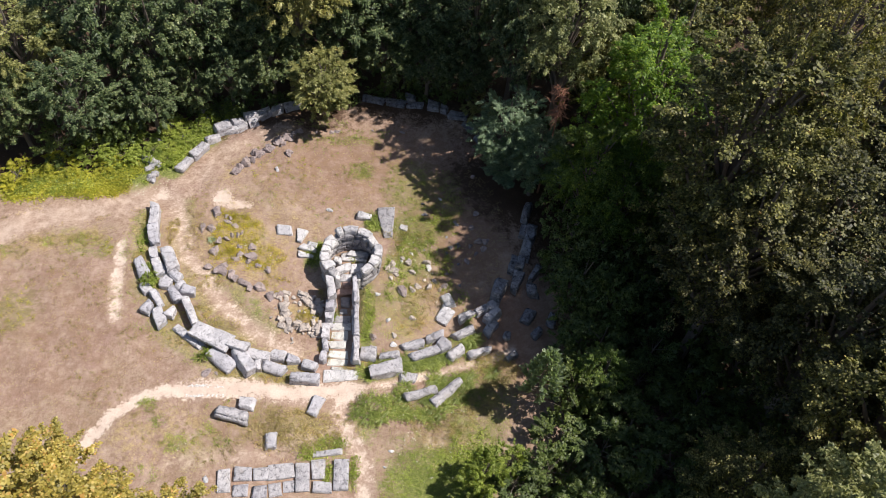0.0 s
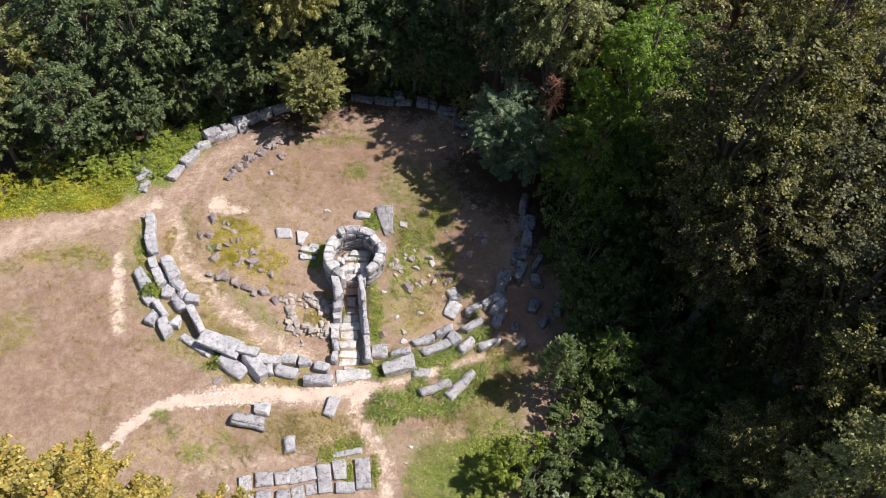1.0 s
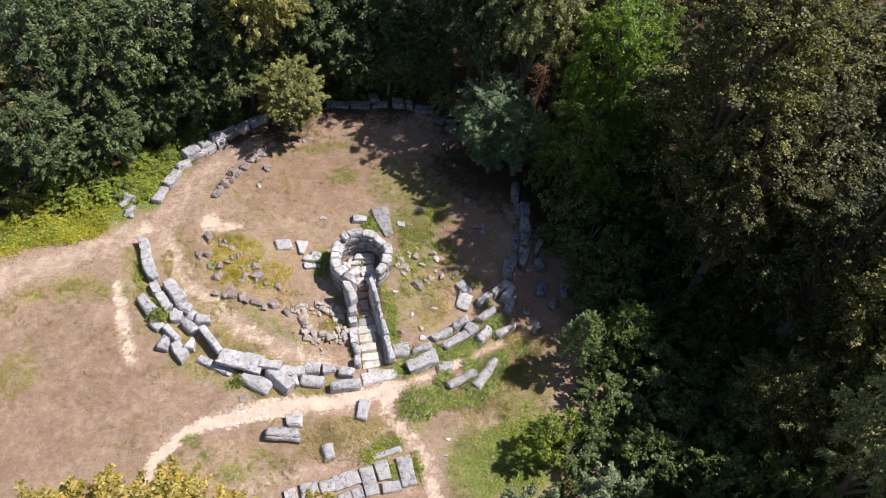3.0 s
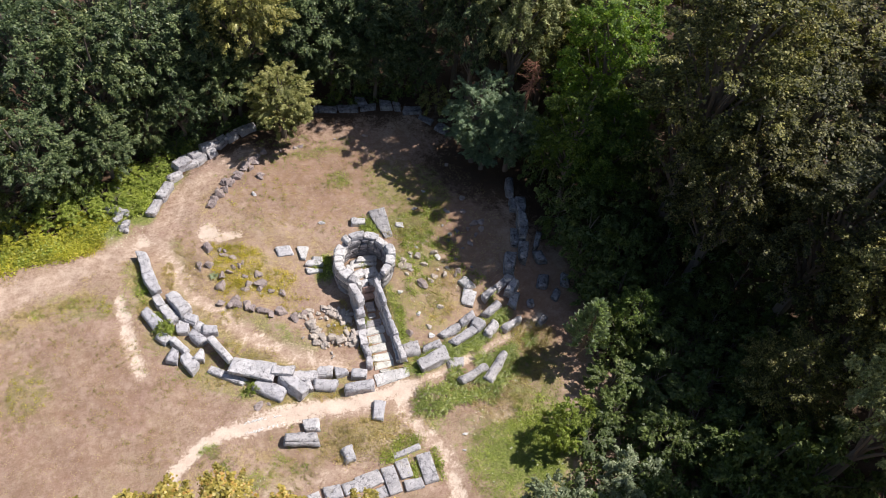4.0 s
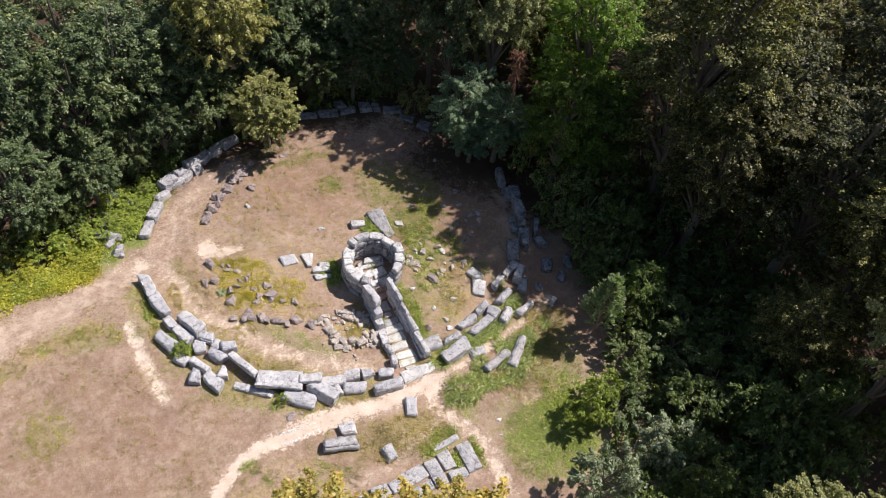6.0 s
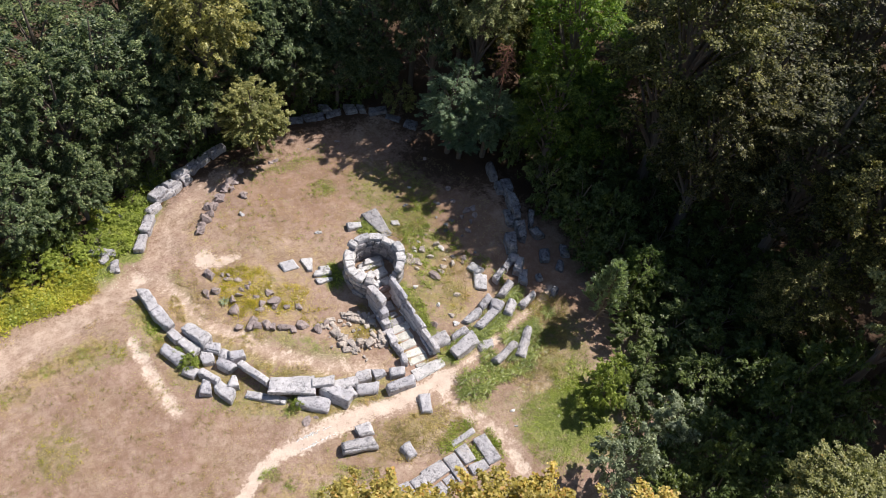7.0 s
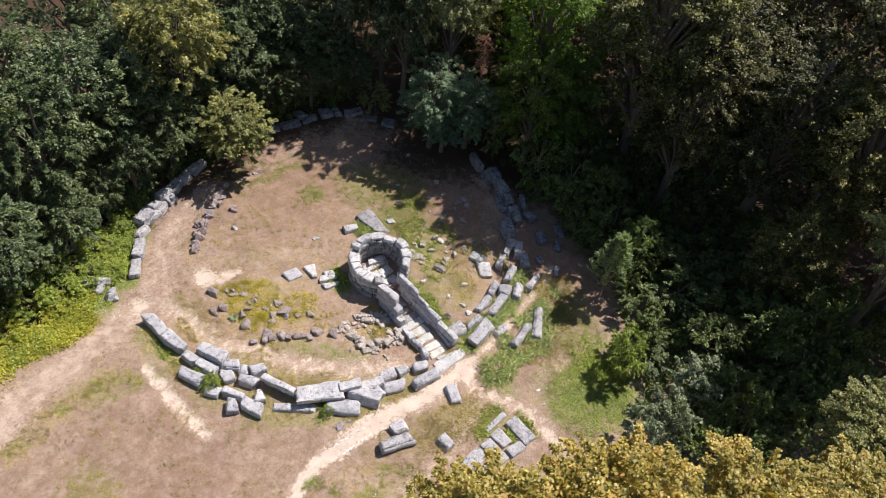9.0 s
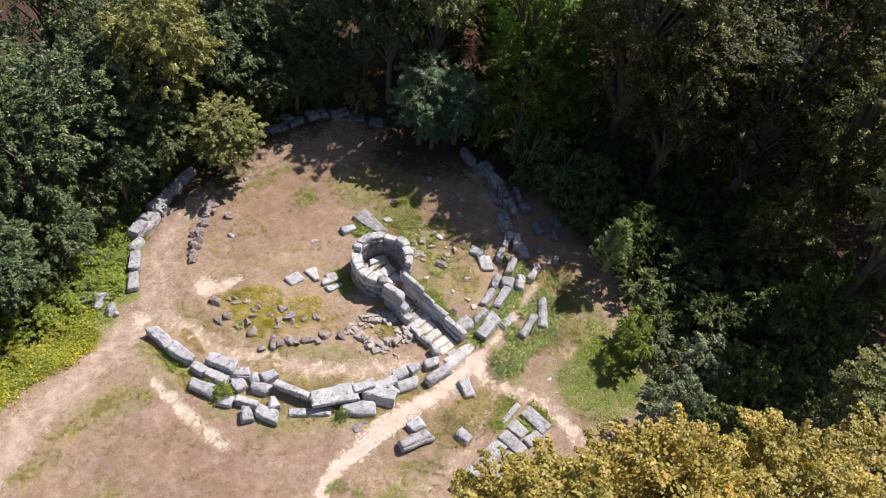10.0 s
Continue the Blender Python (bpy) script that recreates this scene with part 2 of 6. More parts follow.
GROUND = ground_material()
BARK = bark_material("grey_brown_bark", (0.10, 0.08, 0.065), (0.24, 0.20, 0.17))
DEAD_BARK = bark_material("dead_red_twig", (0.20, 0.085, 0.05), (0.42, 0.22, 0.15))
PINE_BARK = bark_material("pale_pine_twig", (0.20, 0.14, 0.10), (0.36, 0.28, 0.21))
LEAF = {
    "dark": leaf_material("dark_green_leaf", (0.028, 0.048, 0.020), (0.104, 0.150, 0.062), (0.33, 0.375, 0.18), None, 0.0, 0.18, 0.5),
    "olive": leaf_material("olive_leaf", (0.10, 0.112, 0.034), (0.29, 0.29, 0.10), (0.56, 0.53, 0.24), (0.34, 0.24, 0.06), 0.05, 0.28),
    "bright": leaf_material("bright_green_leaf", (0.05, 0.11, 0.014), (0.155, 0.265, 0.03), (0.35, 0.45, 0.065), None, 0.0, 0.42),
    "blue": leaf_material("blue_green_leaf", (0.062, 0.112, 0.076), (0.185, 0.27, 0.185), (0.37, 0.47, 0.335), None, 0.0, 0.32),
    "oak": leaf_material("dull_oak_leaf", (0.034, 0.036, 0.012), (0.15, 0.146, 0.042), (0.50, 0.46, 0.155), (0.24, 0.15, 0.05), 0.04, 0.28, 0.58),
    # Oak leaf in darker tones, shade put into the colour.
    "shadeoak": leaf_material("shaded_oak_leaf", (0.022, 0.025, 0.010), (0.080, 0.083, 0.028), (0.30, 0.285, 0.105), (0.14, 0.08, 0.04), 0.03, 0.24, 0.56),
    "autumn": leaf_material("yellowing_leaf", (0.18, 0.16, 0.04), (0.445, 0.365, 0.085), (0.69, 0.56, 0.195), (0.54, 0.32, 0.10), 0.2, 0.3),
    "willow": leaf_material("grey_green_leaf", (0.13, 0.165, 0.10), (0.28, 0.325, 0.205), (0.50, 0.54, 0.37)),
    "pine": leaf_material("pine_needle", (0.22, 0.28, 0.20), (0.38, 0.45, 0.33), (0.56, 0.62, 0.47), None, 0.0, 0.42),
    "pale": leaf_material("pale_olive_leaf", (0.10, 0.12, 0.042), (0.255, 0.27, 0.105), (0.50, 0.50, 0.245)),
    "thicket": leaf_material("young_tree_leaf", (0.042, 0.078, 0.015), (0.115, 0.185, 0.034), (0.29, 0.38, 0.07), None, 0.0, 0.38),
    "shrub": leaf_material("shrub_leaf", (0.052, 0.083, 0.022), (0.122, 0.168, 0.048), (0.23, 0.29, 0.086), None, 0.0, 0.26),
    "weed": leaf_material("fresh_weed_leaf", (0.15, 0.205, 0.033), (0.33, 0.40, 0.075), (0.54, 0.58, 0.17), None, 0.0, 0.38),
    "fern": leaf_material("fern_frond", (0.14, 0.18, 0.03), (0.26, 0.31, 0.06), (0.45, 0.48, 0.15), (0.46, 0.38, 0.14), 0.06, 0.35),
    "gold": leaf_material("golden_weed_leaf", (0.30, 0.27, 0.035), (0.55, 0.47, 0.06), (0.74, 0.62, 0.14), None, 0.0, 0.45),
    "straw": leaf_material("dry_straw", (0.40, 0.29, 0.19), (0.54, 0.41, 0.28), (0.68, 0.55, 0.39), None, 0.0, 0.5),
    "brush": leaf_material("straw_brush", (0.30, 0.24, 0.10), (0.46, 0.37, 0.17), (0.62, 0.52, 0.27), None, 0.0, 0.5),
    "white": leaf_material("white_petal", (0.6, 0.6, 0.55), (0.72, 0.72, 0.66), (0.8, 0.8, 0.76)),
    "yellowgreen": leaf_material("yellow_green_leaf", (0.22, 0.25, 0.035), (0.47, 0.46, 0.06), (0.66, 0.60, 0.12), (0.62, 0.50, 0.10), 0.08, 0.45),
}


# ---- builders ----
def part(name, mesh, material, parent, label=""):
    """Links a mesh as one object under a thing or a part."""
    ob = new(name, mesh)
    if material and not mesh.materials:
        mesh.materials.append(material)
    ob.parent = parent
    if label:
        ob["label"] = label
    return ob


def holder(name, x, y, z, label, category, group="", kind=""):
    ob = new(name)
    ob.empty_display_size = 0.2
    ob.location = (x, y, z)
    return tagged(ob, label, category, group, kind)


def mesh_of(name, verts, faces, smooth=False):
    me = bpy.data.meshes.new(name)
    me.from_pydata([tuple(p) for p in verts], [], faces)
    if smooth:
        me.polygons.foreach_set("use_smooth", [True] * len(me.polygons))
    me.update()
    return me


def quads_mesh(name, pts):
    """A mesh of loose quads from an array of (n, 4, 3)."""
    n = len(pts)
    me = bpy.data.meshes.new(name)
    me.vertices.add(4 * n), me.loops.add(4 * n), me.polygons.add(n)
    me.vertices.foreach_set("co", pts.astype(np.float32).ravel())
    me.loops.foreach_set("vertex_index", np.arange(4 * n, dtype=np.int32))
    me.polygons.foreach_set("loop_start", np.arange(0, 4 * n, 4, dtype=np.int32))
    me.update(calc_edges=True)
    return me


def lattice(L, W, H, r, step=0.17):
    """The surface of a box as a grid with tight rows of points along the edges: points in 0..1 and faces."""
    axes = []
    for d in (L, W, H):
        e = min(0.45, r / d)
        n = max(1, round(d / step))
        axes.append([0.0] + [e + (1 - 2 * e) * i / n for i in range(n + 1)] + [1.0])
    ids, pts, faces = {}, [], []

    def at(i, j, k):
        if (i, j, k) not in ids:
            ids[i, j, k] = len(pts)
            pts.append((axes[0][i], axes[1][j], axes[2][k]))
        return ids[i, j, k]

    a, b, c = (len(x) - 1 for x in axes)
    for i in range(a):
        for j in range(b):
            faces.append((at(i, j, c), at(i + 1, j, c), at(i + 1, j + 1, c), at(i, j + 1, c)))
            faces.append((at(i, j, 0), at(i, j + 1, 0), at(i + 1, j + 1, 0), at(i + 1, j, 0)))
    for i in range(a):
        for k in range(c):
            faces.append((at(i, 0, k), at(i + 1, 0, k), at(i + 1, 0, k + 1), at(i, 0, k + 1)))
            faces.append((at(i, b, k), at(i, b, k + 1), at(i + 1, b, k + 1), at(i + 1, b, k)))
    for j in range(b):
        for k in range(c):
            faces.append((at(0, j, k), at(0, j, k + 1), at(0, j + 1, k + 1), at(0, j + 1, k)))
            faces.append((at(a, j, k), at(a, j + 1, k), at(a, j + 1, k + 1), at(a, j, k + 1)))
    return pts, faces


BLOCKS = [0]


def stone_block(L, W, H, style="b", wear=1.0, loose=1.0):
    """A hewn block, its base at z = 0 and centred: b squared, r worn round, w tapering in plan, c column-like, q broken."""
    BLOCKS[0] += 1
    rng = random.Random(BLOCKS[0] * 7 + 3)
    small = min(1.0, 2.2 * min(L, W, H))
    r = {"r": 0.13, "c": 0.06, "q": 0.03}.get(style, rng.uniform(0.016, 0.032)) * small
    pts, faces = lattice(L, W, H, r, 0.12 if L > 0.5 else 0.09)
    seed = Vector((rng.uniform(-90, 90), rng.uniform(-90, 90), rng.uniform(-90, 90)))
    skew, taper, slope = rng.uniform(-0.10, 0.10) * loose, 1 - rng.uniform(0.0, 0.14) * loose, rng.uniform(-0.05, 0.05) * loose
    half = Vector((L / 2, W / 2, H / 2))
    end = rng.choice((0.35, 0.5))
    corner = [(rng.uniform(-0.12, 0.10) * min(L, 1.2) * loose, rng.uniform(-0.16, 0.13) * W * loose, rng.uniform(-0.14, 0.06) * H) for _ in range(4)]
    # broken corners and edges: planes that slice a little off
    cuts = []
    for _ in range({"c": 1, "q": 9, "r": 4}.get(style, 5)):
        n = Vector((rng.choice((-1, 1)) * rng.uniform(0.2, 1), rng.choice((-1, 1)) * rng.uniform(0.2, 1), rng.uniform(-0.2, 1.0)))
        if rng.random() < 0.4:
            n[rng.randrange(2)] = 0.0
        n.normalize()
        reach = sum(abs(a) * h for a, h in zip(n, half))
        deep = rng.uniform(0.30, 0.75) if style == "q" else rng.uniform(0.08, 0.5)
        cuts.append((n, reach - deep * wear * min(0.3, min(half))))
    out = []
    for u, v, w in pts:
        p = Vector(((u - 0.5) * L, (v - 0.5) * W, (w - 0.5) * H))
        inner = Vector([max(-h + r, min(h - r, q)) for q, h in zip(p, half)])
        d = p - inner
        way_out = d.normalized() if d.length > 1e-6 else Vector((0, 0, 1))
        p = inner + way_out * r
        if style == "c":
            a = math.atan2(p.z / (H / 2), p.y / (W / 2))
            m = max(abs(p.z / (H / 2)), abs(p.y / (W / 2)))
            p.y, p.z = p.y * 0.05 + 0.95 * m * math.cos(a) * W / 2, p.z * 0.05 + 0.95 * m * math.sin(a) * H / 2
        for n, reach in cuts:
            over = p.dot(n) - reach
            if over > 0:
                p -= n * over
        f = 0.5 + p.x / L
        if style == "w":
            p.y *= 1.0 + (end - 1.0) * f
        up = 0.5 + p.z / H
        p.y = p.y * (1 - (1 - taper) * up) + skew * W * (f - 0.5)
        g = min(1.0, max(0.0, 0.5 + p.y / W))
        f = min(1.0, max(0.0, f))
        mixed = [(1 - f) * ((1 - g) * a + g * c) + f * ((1 - g) * b + g * d) for a, b, c, d in zip(*corner)]
        p += Vector((mixed[0], mixed[1], mixed[2] * up))
        p.z += slope * p.x * up
        q = p + seed
        n = noise.noise(q * 1.5) * 0.05 + noise.noise(q * 4.2) * 0.03 + noise.noise(q * 9.0) * 0.014
        edge = sum(abs(a) > 0.99 for a in (2 * u - 1, 2 * v - 1, 2 * w - 1))
        chip = max(0.0, noise.noise(q * 3.1 + Vector((5, 5, 5))) - 0.08) * 0.22 if edge > 1 else 0.0
        p += way_out * wear * small * (n - chip)
        out.append(p + Vector((0, 0, H / 2)))
    return mesh_of("block", out, faces, True)


def rock(radius, flat=0.7, cuts=15):
    """A rough field stone, faceted by a few broken faces; its base sits a little under z = 0."""
    BLOCKS[0] += 1
    rng = random.Random(BLOCKS[0] * 13 + 5)
    bm = bmesh.new()
    bmesh.ops.create_icosphere(bm, subdivisions=3 if radius > 0.2 else 2, radius=1.0)
    planes = []
    for _ in range(cuts):
        n = Vector((rng.gauss(0, 1), rng.gauss(0, 1), rng.gauss(0, 1))).normalized()
        planes.append((n, rng.uniform(0.36, 0.70)))
    stretch = Vector((rng.uniform(0.85, 1.25), rng.uniform(0.65, 1.0), rng.uniform(0.8, 1.15) * flat))
    seed = Vector((rng.uniform(-50, 50), 3, 7))
    for v in bm.verts:
        for n, d in planes:
            over = v.co.dot(n) - d
            if over > 0:
                v.co -= n * over
        v.co += v.co.normalized() * noise.noise(v.co * 2.5 + seed) * 0.07
        v.co = Vector((v.co.x * stretch.x, v.co.y * stretch.y, v.co.z * stretch.z + flat * 0.5)) * radius
    me = bpy.data.meshes.new("rock")
    bm.to_mesh(me)
    bm.free()
    return me


def tris_mesh(name, pts):
    """A mesh of loose triangles from an array of (n, 3, 3)."""
    n = len(pts)
    me = bpy.data.meshes.new(name)
    me.vertices.add(3 * n), me.loops.add(3 * n), me.polygons.add(n)
    me.vertices.foreach_set("co", pts.astype(np.float32).ravel())
    me.loops.foreach_set("vertex_index", np.arange(3 * n, dtype=np.int32))
    me.polygons.foreach_set("loop_start", np.arange(0, 3 * n, 3, dtype=np.int32))
    me.update(calc_edges=True)
    return me


def leaf_axes(normals, rng, ways=None):
    """Unit normals, stalk directions and side directions for loose leaves."""
    n = len(normals)
    nor = normals + rng.normal(0, 0.34, (n, 3))
    nor /= np.linalg.norm(nor, axis=1)[:, None]
    t = np.cross(nor, rng.normal(0, 1, (n, 3))) if ways is None else ways - nor * (ways * nor).sum(1)[:, None]
    t /= np.linalg.norm(t, axis=1)[:, None] + 1e-9
    return nor, t, np.cross(nor, t)


def leaves_mesh(name, centres, normals, rng, size, aspect=0.92, bend=0.22):
    """Loose folded leaves, one quad each, at the centres, facing roughly along the normals."""
    n = len(centres)
    nor, t, b = leaf_axes(normals, rng)
    s = (np.asarray(size) * rng.uniform(0.6, 1.35, n))[:, None]
    w = s * aspect
    q = np.empty((n, 4, 3))
    q[:, 0] = centres - t * s * 0.5
    q[:, 1] = centres + b * w * 0.5 - nor * w * bend
    q[:, 2] = centres + t * s * 0.5 - nor * s * bend * 0.5
    q[:, 3] = centres - b * w * 0.5 - nor * w * bend
    return quads_mesh(name, q)


def spray_leaves_mesh(name, centres, normals, ways, rng, size, aspect=0.78, lobed=False):
    """Loose leaves, their tips along the twig's way: pointed, one triangle each, or lobed, one folded quad each."""
    n = len(centres)
    nor, t, b = leaf_axes(normals, rng, ways + rng.normal(0, 0.55, (n, 3)))
    s = (np.asarray(size) * rng.uniform(0.65, 1.35, n))[:, None]
    if lobed:
        return quads_mesh(name, np.stack([centres - t * s * 0.5, centres + b * s * 0.42 + t * s * 0.1 - nor * s * 0.12, centres + t * s * 0.5 - nor * s * 0.1, centres - b * s * 0.42 + t * s * 0.1 - nor * s * 0.12], 1))
    q = np.empty((n, 3, 3))
    q[:, 0] = centres + b * s * aspect * 0.5 - t * s * 0.35
    q[:, 1] = centres - b * s * aspect * 0.5 - t * s * 0.35
    q[:, 2] = centres + t * s * 0.75 - nor * s * 0.12
    return tris_mesh(name, q)


def limb(bm, a, b, ra, rb, sides=6):
    """A tapered, slightly bowed limb."""
    a, b = Vector(a), Vector(b)
    d = (b - a)
    side = d.cross(Vector((0.3, 0.7, 0.2))).normalized()
    other = d.cross(side).normalized()
    rings = []
    for i in range(4):
        f = i / 3
        c = a + d * f + Vector((0, 0, 1)) * math.sin(f * math.pi) * d.length * 0.06
        r = ra + (rb - ra) * f
        rings.append([bm.verts.new(c + (side * math.cos(2 * math.pi * k / sides) + other * math.sin(2 * math.pi * k / sides)) * r) for k in range(sides)])
    for lo, hi in zip(rings, rings[1:]):
        for k in range(sides):
            bm.faces.new((lo[k], lo[(k + 1) % sides], hi[(k + 1) % sides], hi[k]))
    bm.faces.new(rings[-1])


def tree_meshes(seed, H, R, leaves, leaf, low=0.1, lobes=13, clump=0.42, sprays=7, lobed=False):
    """Trunk with limbs, and a crown of flat leafy sprays that lie in layers round the limb ends."""
    rng = np.random.default_rng(seed)
    stem, bm = bmesh.new(), bmesh.new()
    limb(stem, (0, 0, -0.3), (0.1, 0.05, H * 0.55), 0.035 * H * 0.6, 0.012 * H, 8)
    limb(stem, (0.1, 0.05, H * 0.55), (rng.normal(0, 0.2), rng.normal(0, 0.2), H * 0.9), 0.012 * H, 0.02, 6)
    centre = np.array([0, 0, H * (1 + low) / 2])
    semi = np.array([R, R, H * (1 - low) / 2])
    pts, nor, ways, sizes = [], [], [], []
    per = max(4, leaves // (lobes * sprays))
    up = np.array([0, 0, 1.0])
    for i in range(lobes):
        f = (i + 0.5) / lobes
        el = math.asin(-0.75 + 1.7 * f)
        az = i * 2.4 + rng.uniform(-0.5, 0.5)
        d = np.array([math.cos(el) * math.cos(az), math.cos(el) * math.sin(az), math.sin(el)])
        c = centre + d * semi * rng.uniform(0.44, 0.74)
        lr = R * rng.uniform(0.27, 0.46)
        limb(bm, (0.05, 0.02, max(0.2 * H, c[2] - 0.25 * H)), tuple(c), 0.008 * H, 0.015, 5)
        m = min(110, leaves // 60)
        pts.append(c + np.clip(rng.normal(0, 0.26, (m, 3)), -0.4, 0.4) * lr)
        nor.append(np.tile(d * 0.4 + up * 0.8, (m, 1)))
        ways.append(rng.normal(0, 1, (m, 3)))
        sizes.append(np.full(m, 0.03 * R + 0.05))
        for _ in range(sprays):
            e = rng.normal(0, 1, 3)
            e /= np.linalg.norm(e)
            e = e + d * 0.6 + up * 0.25
            e /= np.linalg.norm(e)
            root = c + e * lr * rng.uniform(0.35, 0.95) * np.array([1, 1, 0.9])
            out = (e + d * 0.45) * np.array([1, 1, 0.28]) + rng.normal(0, 0.3, 3) * np.array([1, 1, 0.5])
            out /= np.linalg.norm(out)
            face = up * 0.9 + e * 0.55 + rng.normal(0, 0.22, 3)
            face -= out * face.dot(out)
            face /= np.linalg.norm(face)
            side = np.cross(face, out)
            m = int(per * rng.uniform(0.5, 1.5))
            long, wide = clump * rng.uniform(1.2, 2.2), clump * rng.uniform(0.55, 0.95)
            u = rng.uniform(0, 1, m)[:, None]
            w = rng.normal(0, 0.42, m)[:, None] * (1.15 - 0.75 * u)
            h = rng.normal(0, 0.17, m)[:, None] * clump - 0.28 * clump * u * u - 0.22 * clump * w * w
            pts.append(root + out * u * long + side * w * wide + face * h)
            nor.append(face + side * w * 0.5 + out * (u - 0.4) * 0.5 + rng.normal(0, 0.2, (m, 3)))
            ways.append(out + side * w * 1.3 - up * 0.25)
            sizes.append(np.full(m, leaf))
    pts, nor = np.concatenate(pts), np.concatenate(nor)
    pts[:, 2] = np.maximum(pts[:, 2], 0.25)
    crown = spray_leaves_mesh("crown", pts, nor, np.concatenate(ways), rng, np.concatenate(sizes), 0.78, lobed)
    trunk, branches = bpy.data.meshes.new("trunk"), bpy.data.meshes.new("branching")
    stem.to_mesh(trunk), bm.to_mesh(branches)
    stem.free(), bm.free()
    return trunk, branches, crown


def make_tree(name, seed, H, R, leaves, leaf, species, label, category, low=0.1, lobes=13, clump=0.42, bark=None, lobed=False):
    """species with _high behind it: the crown begins high up on a bare stem."""
    ob = holder(name, 0, 0, 0, label, category)
    trunk, branches, crown = tree_meshes(seed, H, R, leaves, leaf, 0.36 if species.endswith("_high") else low, lobes, clump, 7, lobed)
    part("branching", branches, bark or BARK, part("trunk", trunk, bark or BARK, ob))
    part("crown", crown, LEAF[species.split("_")[0]], ob)
    return ob


# ---- plan of the trees: x, y, height, crown radius, kind ----
BIG_OAKS = [
    (19.6, -0.6, 22.0, 2.9, "oak"), (17.4, -2.0, 20.0, 4.2, "oak"), (21.4, -13.6, 17.2, 3.9, "oak"), (17.4, -14.2, 8.6, 2.4, "oak"),
    # These three oaks get the leaf darkened for shade.
    (21.0, -4.6, 16.0, 4.0, "shadeoak"), (20.8, -9.4, 15.2, 3.8, "shadeoak"), (17.7, -5.5, 15.4, 3.2, "shadeoak"),
]
NEAR_TREES = [
    # The three tall thickets use a darker leaf, standing in for shade there.
    (14.8, 4.2, 15.4, 3.3, "bright"), (11.2, 8.7, 13.6, 2.9, "pale_high"), (13.9, 0.6, 8.6, 2.4, "thicket"), (14.6, 2.0, 9.0, 2.4, "thicket"), (12.6, 1.8, 9.6, 2.5, "thicket"), (12.7, -8.2, 4.6, 1.3, "thicket"),
    
    (17.0, -18.6, 17.5, 2.9, "pale_high"),
    (8.3, 6.3, 7.3, 2.2, "blue"), (10.1, 4.9, 6.0, 2.2, "blue"), (8.7, 5.5, 4.4, 1.9, "blue"), (6.6, 14.4, 13.6, 2.6, "dark"),
]
MORE_TREES = [
    (9.3, 11.0, 13.4, 2.6, "dark"), (14.0, 10.0, 10.6, 2.9, "oak"), (3.2, 15.4, 8.6, 2.9, "dark"),
    (-0.2, 15.8, 9.0, 3.0, "dark"), (-4.5, 13.8, 12.6, 3.1, "olive_high"), (-2.9, 11.1, 5.7, 2.4, "olive"), (-6.4, 12.6, 7.4, 2.2, "dark"), (5.0, 14.6, 7.0, 2.3, "dark"), (6.4, 13.3, 5.0, 1.8, "dark"), (-1.8, 14.8, 8.6, 2.4, "dark"), (-6.4, 15.8, 10.6, 2.6, "dark"), (-20.6, 7.3, 6.4, 2.2, "dark"), (-22.6, 8.8, 8.2, 2.6, "dark"), (-23.6, 6.4, 4.4, 1.8, "dark"), (1.4, 16.6, 11.0, 2.8, "dark"),
    (-7.6, 14.2, 9.8, 3.0, "dark"), (-10.5, 13.4, 11.6, 3.1, "dark"), (-13.1, 11.8, 10.0, 2.9, "dark"),
    (-16.6, 12.6, 12.6, 3.2, "dark"), (-17.0, 8.0, 7.6, 2.5, "dark"), (-9.0, 11.9, 6.6, 2.0, "dark"),
    (-20.4, 9.8, 10.0, 3.0, "olive"), (-13.4, 9.5, 5.6, 1.9, "dark"),
    (-10.9, 11.2, 4.6, 1.5, "dark"), (-5.4, 13.6, 6.0, 1.9, "dark"), (0.8, 13.9, 5.6, 2.0, "dark"), (3.6, 13.5, 5.4, 1.9, "dark"),
    (9.0, 13.2, 16.6, 2.8, "dark"), (12.2, 12.4, 17.0, 3.2, "dark"), (17.4, 9.0, 13.0, 3.2, "oak"), (16.6, 12.6, 15.0, 3.2, "dark"),
]
FRONT_TREES = [
    (-9.6, -19.9, 16.3, 3.4, "autumn"), (-5.4, -20.7, 15.9, 3.2, "autumn"), (-7.6, -17.9, 12.7, 2.5, "autumn"), (-4.2, -19.0, 12.1, 2.3, "autumn"),
    (-1.2, -22.8, 13.7, 3.1, "autumn"), (-13.4, -22.0, 16.1, 3.4, "autumn"), (7.9, -23.3, 10.9, 2.5, "olive"),
    (3.4, -24.6, 11.9, 3.0, "autumn"), (11.8, -24.8, 10.4, 2.8, "olive"),
]
SHRUBS = [
    (4.6, -16.9, 5.0, 1.5, "willow"), (8.9, -16.2, 3.4, 1.4, "willow"), (6.9, -13.0, 3.3, 1.1, "weed"), (8.2, -12.2, 2.2, 0.9, "weed"),
    (8.4, -13.2, 1.6, 1.3, "shrub"), (10.6, -10.8, 1.8, 1.3, "shrub"), (12.5, -11.6, 2.6, 1.6, "shrub"),
    (12.8, -8.6, 3.6, 1.7, "shrub"), (15.4, -12.2, 3.2, 1.7, "shrub"), (11.4, -14.6, 3.4, 1.6, "shrub"),
    (14.2, -15.8, 4.2, 1.8, "shrub"), (13.0, -5.8, 3.4, 1.6, "shrub"), (12.2, -2.6, 4.4, 1.8, "shrub"),
]
